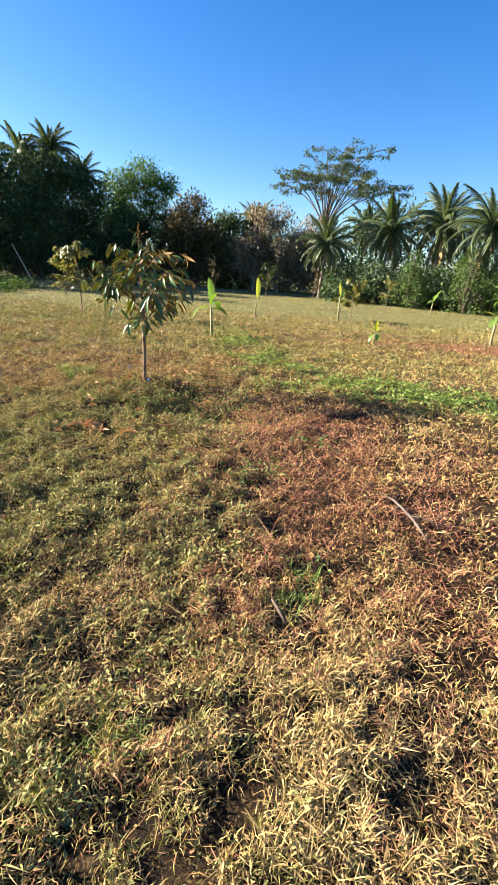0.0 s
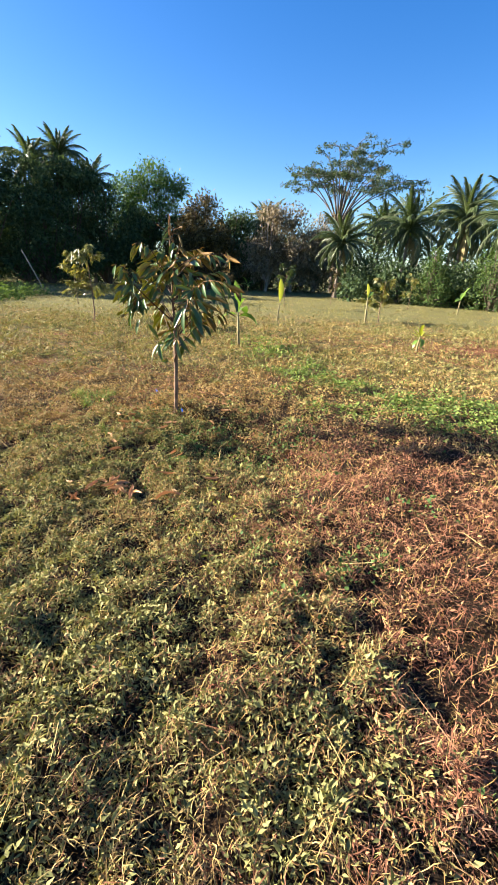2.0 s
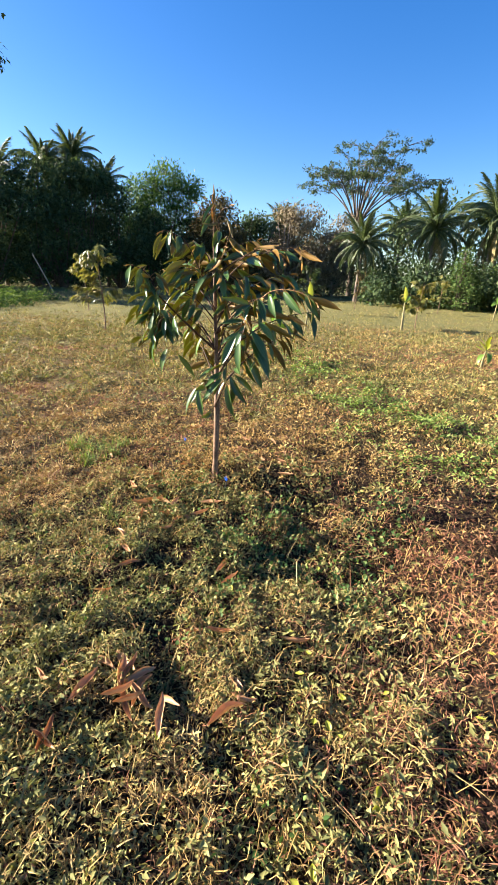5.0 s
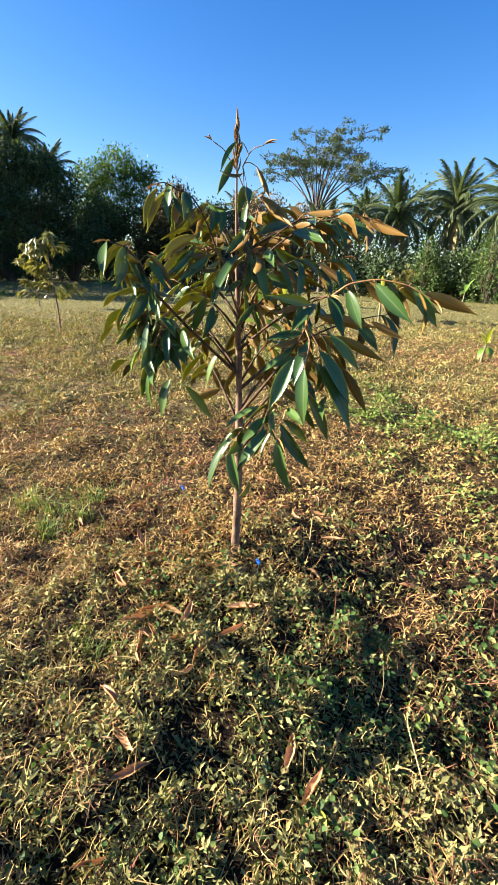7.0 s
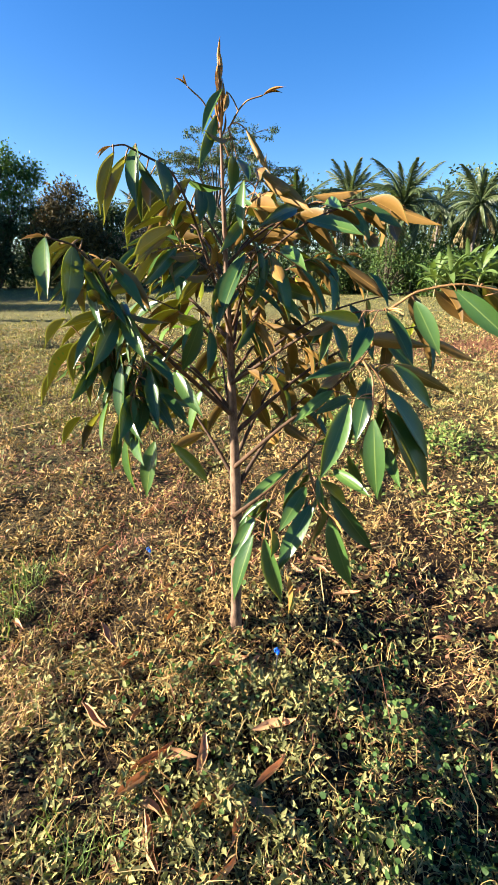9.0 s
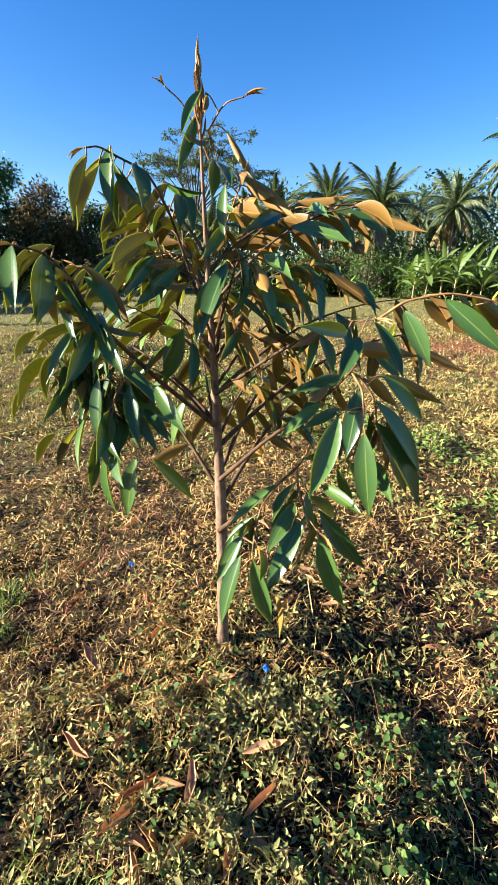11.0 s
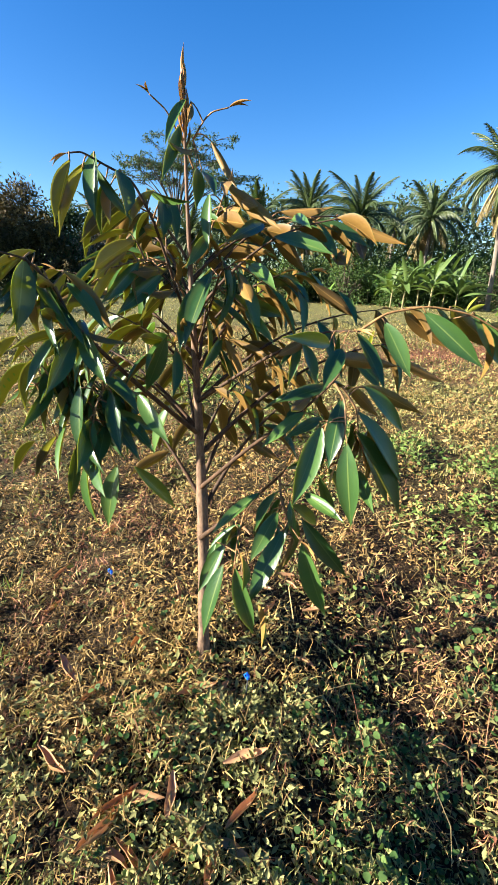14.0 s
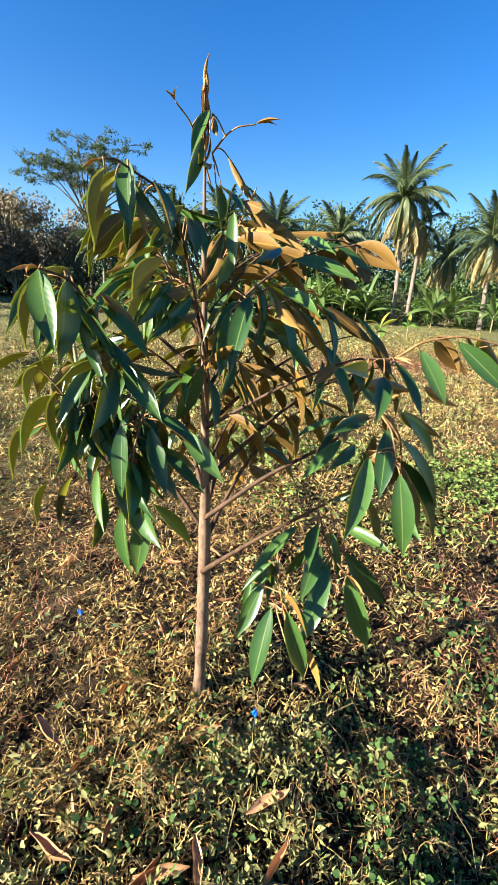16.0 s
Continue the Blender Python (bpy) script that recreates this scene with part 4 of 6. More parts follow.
def broad_tree(name, x, y, label, clumps, n, leaf, mat, trunk_r=0.22, bark_mat=None, spread=0.28, hang=0.1, group="", lean=0.0, shell=0.55):
    root = thing(name, x, y, float(ground_z(x, y)), label, "tree", group)
    tb = Tubes()
    zc = min(c[2] - c[5] * 0.6 for c in clumps)
    top = max(c[2] for c in clumps)
    zs = np.linspace(-0.2, top, 9)
    ax = np.stack([lean * zs / top + 0.12 * np.sin(zs * 0.9), 0.1 * np.sin(zs * 0.7 + 1), zs], -1)
    tb.add(ax, np.interp(zs / top, [-0.1, 0, 0.1, 1], [trunk_r * 1.4, trunk_r * 1.25, trunk_r, trunk_r * 0.15]), 8)
    for c in clumps:
        for q in range(3):
            end = np.array(c[:3]) + rand_dirs(1)[0] * np.array(c[3:]) * 0.75
            z0 = rng.uniform(max(0.4, zc * 0.5), max(zc, 0.9))
            i = int(np.clip(z0 / top * 8, 0, 7))
            p0 = ax[i]
            tb.add(bezier(p0, p0 * 0.6 + end * 0.4 - [0, 0, 0.1], p0 * 0.3 + end * 0.7 + [0, 0, 0.25], end, 8), np.linspace(trunk_r * 0.4, 0.02, 8), 5)
    part("trunk", tb.mesh("trunk"), bark_mat or BARK_DARK, root)
    part("crown", tri_mesh("crown", *crown_cards(clumps, n, leaf, spread, hang, shell)), mat, root)
    return root


def dome(h, w, k, seed, low=0.25):
    """Clumps for a full crown of height h and half-width w."""
    r = random.Random(seed)
    out = []
    for i in range(k):
        a, s = r.uniform(0, 6.28), r.random()
        z = h * (low + (0.86 - low) * s)
        reach = w * 0.72 * math.sqrt(max(0.05, 1 - ((s - 0.35) / 0.75) ** 2)) * r.uniform(0.5, 1.0)
        rr = w * r.uniform(0.32, 0.5)
        out.append((reach * math.cos(a), reach * math.sin(a), z, rr, rr, rr * r.uniform(0.6, 0.9)))
    return out


# dark broadleaf wood on the sunny side of the field
# the first two, out of view, are added to shade the others
for i, (az, d, h, w, n) in enumerate(((-41, 40, 11.5, 4.6, 4200), (-35, 45, 12.2, 4.9, 4600), (-29.5, 47, 10.2, 4.4, 6500), (-25.2, 50, 10.6, 4.2, 6500), (-23.0, 50, 10.6, 3.6, 5200),
                                      (-20.6, 52, 12.0, 4.0, 6500), (-17.0, 54, 11.5, 4.0, 6400))):
    x, y = at_az(az, d)
    broad_tree("broadleaf_tree", x, y, "tall dense dark green tree in the shaded wood edge", dome(h, w, 17, 40 + i, 0.14), int(n * 2.3), 0.29, F_DARK, 0.24, group="wood edge trees")
x, y = at_az(-12.0, 58)
broad_tree("airy_tree", x, y, "tall open-crowned light green tree above the wood", [(-2.3, 0, 10.0, 1.7, 1.7, 1.3), (0.4, 0, 11.4, 1.8, 1.7, 1.2), (2.1, 0.3, 9.8, 1.7, 1.4, 1.1), (3.2, 0, 10.4, 1.2, 1.1, 0.8), (-0.7, 0, 8.4, 2.0, 1.7, 1.6), (-2.7, 0, 7.2, 1.6, 1.6, 1.6), (2.2, 0, 7.6, 1.2, 1.1, 0.9)],
           11000, 0.30, F_BRIGHT, 0.16, spread=0.3)
x, y = at_az(-5.6, 53)
broad_tree("russet_tree", x, y, "round tree with dark russet-brown dry foliage", dome(9.2, 3.9, 16, 61, 0.15), 12000, 0.34, F_BROWN, 0.2)
for i, (az, d, h, w) in enumerate(((-13.5, 56, 8.6, 3.2), (-9.4, 57, 10.0, 3.3), (-2.2, 58, 9.6, 3.1), (0.2, 59, 9.4, 2.9))):
    x, y = at_az(az, d)
    broad_tree("broadleaf_tree", x, y, "dense dark green tree in the wood edge", dome(h, w, 12, 70 + i, 0.15), 6500, 0.32, F_DARK, 0.18, group="wood edge trees")
for i, (az, d, h, w) in enumerate(((1.6, 52, 9.6, 2.6), (4.6, 53, 10.2, 2.9), (7.4, 56, 9.2, 2.6))):
    x, y = at_az(az, d)
    broad_tree("dry_tree", x, y, "straggling tree with dry grey-brown drooping foliage", dome(h, w, 12, 80 + i, 0.2), 6000, 0.28, F_DRY, 0.16, BARK_GREY, 0.3, 0.9, "dry trees")
# the tall sparse tree
x, y = at_az(9.6, 62)
tiers = []
tr = random.Random(3)
tall = thing("rain_tree", x, y, 0, "tall spreading sparse-leaved tree with flat tiers above the palms", "tree")
tb = Tubes()
tb.add([(0, 0, -0.2), (0.05, 0, 3), (-0.1, 0, 6.0), (0.0, 0, 8.0)], [0.36, 0.3, 0.24, 0.2], 8)
for i in range(24):
    a = i * 2.4 + tr.uniform(-0.25, 0.25)
    rad = 0.6 + 6.9 * ((i + 0.5) / 24) ** 0.55
    f0 = np.array([0.0, 0.0, 8.0 - 1.6 * tr.random()])
    e = np.array([1.2 + rad * math.cos(a), 0.8 * rad * math.sin(a), 11.2 + 6.2 * (1 - (rad / 8.6) ** 2) * tr.uniform(0.45, 1.0)])
    main = bezier(f0, f0 + (e - f0) * np.array([0.2, 0.2, 0.42]), f0 + (e - f0) * np.array([0.6, 0.6, 0.88]), e, 10)
    tb.add(main, np.linspace(0.10, 0.03, 10), 5)
    for q in range(8):
        p0 = main[tr.randrange(6, 10)]
        w = (e - f0) * np.array([0.2, 0.2, 0.0])
        e2 = p0 + w * tr.uniform(0.1, 0.9) + np.array([tr.uniform(-1.6, 1.6), tr.uniform(-1.3, 1.3), tr.uniform(-0.35, 0.4)])
        tb.add(bezier(p0, p0 * 0.6 + e2 * 0.4 + [0, 0, 0.15], p0 * 0.25 + e2 * 0.75 + [0, 0, 0.18], e2, 6), np.linspace(0.035, 0.012, 6), 4)
        tiers.append((e2[0], e2[1], e2[2], tr.uniform(0.5, 1.0), tr.uniform(0.4, 0.8), tr.uniform(0.04, 0.09)))
part("trunk", tb.mesh("trunk"), BARK_DARK, tall)
part("crown", tri_mesh("crown", *crown_cards(tiers, 19000, 0.21, 0.12, 0.05, 0.1)), F_OLIVE, tall)


def frond_mesh(name, length, arch, hang, seed, sparse=1.0):
    """A feather palm frond along +y from the origin: arched rachis and two rows of leaflets."""
    r = np.random.default_rng(seed)
    n = 62
    s = np.linspace(0, 1, n)
    ang = arch * s ** 1.25
    seg = length / (n - 1)
    y = np.concatenate([[0], np.cumsum(np.cos(ang[:-1]) * seg)])
    z = np.concatenate([[0], np.cumsum(-np.sin(ang[:-1]) * seg)])
    p = np.stack([np.zeros(n), y, z], -1)
    t = unit(np.gradient(p, axis=0))
    tb2 = Tubes().add(p[::3], np.linspace(0.035, 0.006, len(p[::3])), 4)
    V, T, o = [np.concatenate(tb2.v)], [np.concatenate(tb2.f)], tb2.n
    for side in (-1, 1):
        k = np.arange(5, n)
        base = p[k]
        env = np.sin(np.clip((s[k] - 0.06) / 0.94, 0, 1) ** 0.6 * np.pi * 0.94) * 0.85 + 0.15
        d = unit(np.array([side, 0, 0]) * 0.8 + t[k] * (0.5 + 0.5 * s[k][:, None]) + np.array([0, 0, -1]) * (hang + r.uniform(-0.15, 0.25, len(k)))[:, None])
        L = length * 0.26 * env * r.uniform(0.8, 1.1, len(k))
        v, tri = blades(base, d, np.tile([0.0, 0.0, 1.0], (len(k), 1)) + r.normal(size=(len(k), 3)) * 0.2, L, np.full(len(k), length * 0.0115), np.full(len(k), 0.3))
        V.append(v)
        T.append(tri + o)
        o += len(v)
    return tri_mesh(name, np.concatenate(V), np.concatenate(T))


FRONDS = [frond_mesh("frond", 1.0, a, h, 20 + i) for i, (a, h) in enumerate(((0.8, 0.4), (1.5, 0.8), (2.1, 1.25)))]
FRONDS_DRY = [frond_mesh("dry_frond", 1.0, a, h, 30 + i) for i, (a, h) in enumerate(((0.9, 0.9), (0.5, 1.1)))]
for f in FRONDS:
    f.materials.append(PALM_GREEN)
for f in FRONDS_DRY:
    f.materials.append(PALM_DRY)


def palm(x, y, h, reach, seed, dry=3, n=37, lean=(0.2, 0.0), label="coconut palm with arching green feather fronds", trunk_r=0.14, lift=0.0):
    r = random.Random(seed)
    root = thing("coconut_palm", x, y, float(ground_z(x, y)), label, "palm", "coconut palms")
    zs = np.linspace(-0.2, h, 14)
    bow = np.maximum(zs / h, 0) ** 1.6
    ax = np.stack([lean[0] * bow, lean[1] * bow, zs], -1)
    rad = np.interp(zs / h, [-0.05, 0, 0.08, 1], [trunk_r * 1.7, trunk_r * 1.6, trunk_r * 1.1, trunk_r * 0.8]) * (1 + 0.04 * np.sin(zs * 11))
    part("trunk", Tubes().add(ax, rad, 9).mesh("trunk"), PALM_BARK, root, "ringed grey palm trunk")
    top = Vector((lean[0], lean[1], h))
    for i in range(n):
        s = i / (n - 1)
        az = i * 137.5 + r.uniform(-14, 14)
        el = 86 - 116 * s ** 1.15 + r.uniform(-7, 7) + lift
        k = 0 if s < 0.3 else (1 if s < 0.7 else 2)
        m = Matrix.Translation(top) @ Euler((0, 0, radians(az))).to_matrix().to_4x4() @ Euler((radians(el), 0, 0)).to_matrix().to_4x4()
        m = m @ Euler((0, radians(r.uniform(-25, 25)), 0)).to_matrix().to_4x4() @ Matrix.Scale(reach * r.uniform(0.85, 1.1) * (0.8 if s < 0.12 else 1), 4)
        part("frond", FRONDS[k], PALM_GREEN, root, "", m @ Matrix.Scale(0.98, 4))
    for i in range(dry):
        az = r.uniform(0, 360)
        m = Matrix.Translation(top - Vector((0, 0, 0.15))) @ Euler((0, 0, radians(az))).to_matrix().to_4x4() @ Euler((radians(r.uniform(-75, -35)), 0, 0)).to_matrix().to_4x4() @ Matrix.Scale(reach * r.uniform(0.7, 0.95), 4)
        part("dry_frond", FRONDS_DRY[i % 2], PALM_DRY, root, "hanging dry straw-coloured frond", m)
    nuts = bmesh.new()
    for i in range(9):
        a = i * 0.7
        bmesh.ops.create_icosphere(nuts, subdivisions=1, radius=0.11, matrix=Matrix.Translation(top + Vector((0.24 * math.cos(a), 0.24 * math.sin(a), -0.22 - 0.13 * (i % 3)))))
    me = bpy.data.meshes.new("coconut_bunch")
    nuts.to_mesh(me)
    nuts.free()
    part("coconut_bunch", me, BANANA_YELLOW if seed % 2 else BANANA, root, "bunch of coconuts")
    return root


for az, d, h, reach, seed, dry in ((-21.2, 54, 11.6, 3.3, 1, 1), (-23.9, 53, 10.4, 3.2, 2, 1), (-28.4, 50, 8.2, 3.8, 16, 1), (-18.3, 55, 9.8, 3.0, 18, 1), (1.2, 56, 7.2, 3.0, 3, 1), (9.9, 45, 4.7, 3.4, 4, 1), (17.0, 42, 5.6, 3.5, 5, 3), (22.6, 42, 6.3, 3.8, 6, 5),
                                   (27.4, 38, 5.7, 3.7, 7, 4), (14.3, 55, 7.0, 3.5, 8, 1)):
    x, y = at_az(az, d)
    palm(x, y, h, reach, seed, dry)
for az, d, h, reach, seed, dry, n in ((41.2, 40, 6.2, 3.5, 9, 10, 29), (48.6, 32, 7.6, 3.5, 10, 11, 28), (50.2, 34, 6.4, 2.8, 12, 12, 9), (53.5, 36, 4.6, 3.0, 11, 10, 16), (58.2, 33, 5.3, 3.2, 13, 9, 24), (64.0, 36, 6.4, 3.4, 14, 6, 22), (37.3, 48, 6.6, 3.2, 15, 2, 22)):
    x, y = at_az(az, d, (-1.8, 4.3))
    palm(x, y, h, reach, seed, dry, n, (-0.5 if seed in (10, 13) else 0.25, 0.1))

def cone(h, w, k, seed):
    """Clumps for a pointed bush, broad below."""
    r = random.Random(seed)
    out = []
    for i in range(k):
        s = (i + 0.5) / k
        a, reach = i * 2.4, w * 0.75 * (1 - s) ** 0.8 * r.uniform(0.4, 1.0)
        rr = w * (0.5 - 0.32 * s)
        out.append((reach * math.cos(a), reach * math.sin(a), 0.25 + (h - 0.5) * s, rr, rr, rr * 1.2))
    return out


# shrubs along the field edge
for az, d, h, w in ((20.4, 38, 4.1, 1.8), (26.8, 37, 5.1, 2.2)):
    x, y = at_az(az, d)
    broad_tree("shrub", x, y, "tall pointed leafy green bush at the field edge", cone(h, w, 15, int(az)), 4200, 0.17, F_MID, 0.08, group="edge shrubs", spread=0.15)
for i, (az, d, h, w, mat) in enumerate(((17.6, 44, 2.6, 1.7, F_DARK), (14.6, 47, 2.4, 1.6, F_DARK), (23.4, 42, 2.6, 1.7, F_MID), (29.6, 40, 3.0, 1.8, F_MID), (32.5, 37, 3.0, 1.8, F_BRIGHT),
                                        (11.5, 47, 3.0, 1.8, F_DARK), (-1.0, 53, 2.9, 2.0, F_DARK))):
    x, y = at_az(az, d)
    broad_tree("shrub", x, y, "dense leafy green shrub at the field edge", dome(h, w, 9, 100 + i, 0.05), 2600, 0.17, mat, 0.08, group="edge shrubs", spread=0.16)
for i, (az, d, h, w, mat) in enumerate(((30.5, 37, 3.6, 1.7, F_MID), (34.5, 37, 2.6, 1.6, F_BRIGHT), (38.5, 35, 2.4, 1.5, F_BRIGHT), (44.5, 34, 2.2, 1.5, F_BRIGHT), (47.0, 36, 2.6, 1.6, F_MID),
                                        (39.3, 32.5, 1.6, 1.3, F_MID), (41.5, 33, 1.7, 1.3, F_DARK), (43.6, 32.4, 1.7, 1.3, F_MID), (45.6, 32.6, 1.6, 1.2, F_MID), (51.5, 33, 2.2, 1.3, F_BRIGHT), (56.0, 35, 2.2, 1.5, F_MID), (60.5, 35, 2.4, 1.6, F_BRIGHT), (66.0, 34, 2.4, 1.6, F_MID))):
    x, y = at_az(az, d, (-1.8, 4.3))
    broad_tree("shrub", x, y, "leafy green shrub at the field edge", dome(h, w, 8, 130 + i, 0.04), 2200, 0.17, mat, 0.06, group="edge shrubs", spread=0.16)

# overhanging tall tree beside the field
x, y = at_az(-30.2, 50, (-1.0, 2.5))
broad_tree("tall_tree", x, y, "tall slender tree with drooping leafy boughs high up", [(2.3, 0, 20.6, 0.9, 0.9, 0.8), (2.0, 0.2, 17.6, 1.2, 1.0, 0.7), (0.4, 0, 21.2, 1.8, 1.6, 1.2), (-1.4, 0, 19.2, 1.8, 1.6, 1.4)],
           2600, 0.4, F_DARK, 0.24, spread=0.3, hang=0.9)

# thicket under the trees and palms
def thicket(azs, dist, high, eye, n, mat, label, seed):
    r = random.Random(seed)
    cl = []
    for az in azs:
        for q in range(2):
            x, y = at_az(az + r.uniform(-0.8, 0.8), dist + r.uniform(-1.5, 2.5), eye)
            hh = high * r.uniform(0.65, 1.1)
            cl.append((x, y, hh * (0.32 if q else 0.66), r.uniform(0.9, 1.6), r.uniform(0.8, 1.3), hh * 0.36))
    ob = part("edge_thicket", tri_mesh("edge_thicket", *crown_cards(cl, n, 0.3, 0.25, 0.2, 0.3)), mat)
    tagged(ob, label, "thicket", kind="stuff")


thicket(np.arange(-34, -8, 2.2), 57, 7.0, (-0.1, -0.25), 14000, F_DARK, "dark tangled thicket under the wood edge", 1)
thicket(np.arange(-8, 14, 1.8), 57, 6.3, (-0.1, -0.25), 13000, F_DARK, "dark tangled thicket behind the field", 2)
thicket(np.arange(12.5, 34, 1.8), 39.5, 3.0, (-0.1, -0.25), 11000, F_DARK, "dark green thicket under the palms", 3)
thicket(np.arange(1, 9, 1.5), 52, 7.0, (-0.1, -0.25), 3800, F_DRY, "dry brown tangle of vines and twigs", 4)
thicket(np.arange(31, 76, 1.9), 42, 5.2, (-1.8, 4.3), 17000, F_MID, "green thicket under the palms", 5)
thicket(np.arange(46, 72, 3.0), 38, 2.2, (-1.8, 4.3), 3500, F_DRY, "dry brush under the palms", 6)
thicket(np.arange(30, 74, 1.6), 51, 7.2, (-1.8, 4.3), 15000, F_DARK, "dark wood behind the palms", 7)
# far woods closing the view
P, D, N = [], [], []
for az in np.arange(-75, 85, 1.1):
    d = (66 if az < 12 else 57) + 3 * math.sin(az * 0.31) + rng.uniform(-2, 2)
    hh = 5.0 + 1.2 * math.sin(az * 0.4) + rng.uniform(-0.8, 0.8) + (2.5 if az < -12 else 4.2 if az > 36 else 4.0 if az > 9 else 1.5)
    x, y = at_az(az, d)
    m = 1150 if az > 34 else 850 if hh > 8 else 650
    q = rng.random((m, 3))
    pts = np.stack([x + rng.normal(size=m) * 1.1, y + rng.normal(size=m) * 1.2, hh * q[:, 2] ** 1.1], -1)
    P.append(pts)
    D.append(rand_dirs(m))
    N.append(unit(rand_dirs(m) + [0, -0.4, 0.6]))
P, D, N = map(np.concatenate, (P, D, N))
woods = part("far_woods", tri_mesh("far_woods", *small_cards(P, D, N, rng.uniform(0.22, 0.46, len(P)), rng.uniform(0.14, 0.26, len(P)))), F_DARK)
tagged(woods, "dark dense thicket behind the palms and trees", "woods", kind="stuff")


# ---- banana plants, young trees and seedlings in the field ----
def banana_leaf(name, length, width, arch, notch=0.0):
    n = 9
    s = np.linspace(0, 1, n)
    a = arch * s
    y = np.concatenate([[0], np.cumsum(np.cos(a[:-1]) * length / (n - 1))])
    z = np.concatenate([[0], np.cumsum(-np.sin(a[:-1]) * length / (n - 1))])
    w = width * 0.5 * np.interp(s, [0, 0.12, 0.3, 0.6, 0.85, 1], [0.04, 0.25, 0.85, 1.0, 0.7, 0.05])
    v = []
    for i in range(n):
        for u in (-1, 0, 1):
            v.append((u * w[i], y[i], z[i] + abs(u) * w[i] * 0.45))
    f = []
    for i in range(n - 1):
        for c in (0, 1):
            q = 3 * i + c
            f += [(q, q + 1, q + 4), (q, q + 4, q + 3)]
    return tri_mesh(name, v, f, True)


BLEAF = [banana_leaf("banana_leaf", 1.0, 0.3, a) for a in (0.4, 1.0, 1.7)]
for f in BLEAF:
    f.materials.append(BANANA)
BLEAF_D = [banana_leaf("banana_leaf", 1.0, 0.15, a) for a in (0.7, 1.3, 1.7)]
for f in BLEAF_D:
    f.materials.append(BANANA_DULL)
BLEAF_Y = [banana_leaf("yellow_leaf", 1.0, 0.26, a) for a in (0.2, 0.9)]
for f in BLEAF_Y:
    f.materials.append(BANANA_YELLOW)


def banana(x, y, h, leaf, n, seed, yellow=0, label="young banana plant with broad upright green leaves", upright=64, group="banana plants", old=False, fall=34):
    r = random.Random(seed)
    root = thing("banana_plant", x, y, float(ground_z(x, y)), label, "banana plant", group)
    sx = r.uniform(-0.06, 0.06)
    part("stem", Tubes().add([(0, 0, -0.05), (sx * 0.4, 0, h * 0.5), (sx, 0, h)], [h * 0.034 + 0.012, h * 0.028 + 0.01, h * 0.016 + 0.006], 8).mesh("stem"), STEM_GREEN, root, "pale stout stem")
    for i in range(n):
        el = upright - (i * fall / max(1, n - 1)) + r.uniform(-8, 8)
        m = Matrix.Translation((sx, 0, h * (1 - 0.03 * i))) @ Euler((0, 0, radians(i * 145 + r.uniform(-25, 25) + seed * 40))).to_matrix().to_4x4()
        m = m @ Euler((radians(el), 0, 0)).to_matrix().to_4x4() @ Euler((0, radians(r.uniform(-40, 40)), 0)).to_matrix().to_4x4() @ Matrix.Scale(leaf * r.uniform(0.75, 1.1), 4)
        if i < yellow:
            part("yellow_leaf", BLEAF_Y[i % 2], BANANA_YELLOW, root, "yellowing leaf", m)
        else:
            part("banana_leaf", (BLEAF_D[i % 3] if old else BLEAF[min(2, i)]), (BANANA_DULL if old else BANANA), root, "", m)
    return root


banana(-0.72, 10.8, 0.78, 0.72, 5, 1, 0, "young banana plant with one broad upright leaf and drooping ones", 82, fall=75)
banana(0.55, 17.3, 0.66, 0.8, 1, 2, 1, "young banana plant with one upright yellow leaf", 84)
banana(-0.6, 41, 0.8, 0.8, 4, 3)
banana(4.1, 18.5, 0.95, 0.75, 2, 4, 1, "young banana stem with a single yellowing leaf", 76)
banana(11.4, 26.5, 0.8, 0.8, 3, 5, 0, "young banana plant with pale folded leaves", 66)
banana(3.5, 11.3, 0.40, 0.34, 10, 6, 7, "small banana seedling with yellow-green leaves", 78, fall=80)
banana(7.7, 13.1, 0.85, 0.62, 5, 7, 3, "slender young banana plant with bright yellow-green leaves", 50)
banana(13.6, 17.0, 0.55, 0.7, 6, 8, 1, "low young banana plant with broad bright leaves", 60)
banana(-7.2, 27.0, 0.7, 0.7, 4, 9, 2, "young banana plant with yellow-green leaves", 65)
for i, (az, d, h) in enumerate(((39.6, 30, 1.9), (41.2, 30.5, 2.5), (42.6, 29.5, 2.2), (44.0, 31, 1.9), (38.2, 31, 1.7), (45.4, 30, 1.5), (53.0, 31, 1.5), (54.6, 32, 1.3), (59.4, 31, 1.4), (35.4, 35, 1.7))):
    x, y = at_az(az, d, (-1.8, 4.3))
    banana(x, y, h * 0.7, 2.3, 13, 20 + i, 0, "mature banana plant with long arching ragged leaves", 76, "banana clump", True, 46)


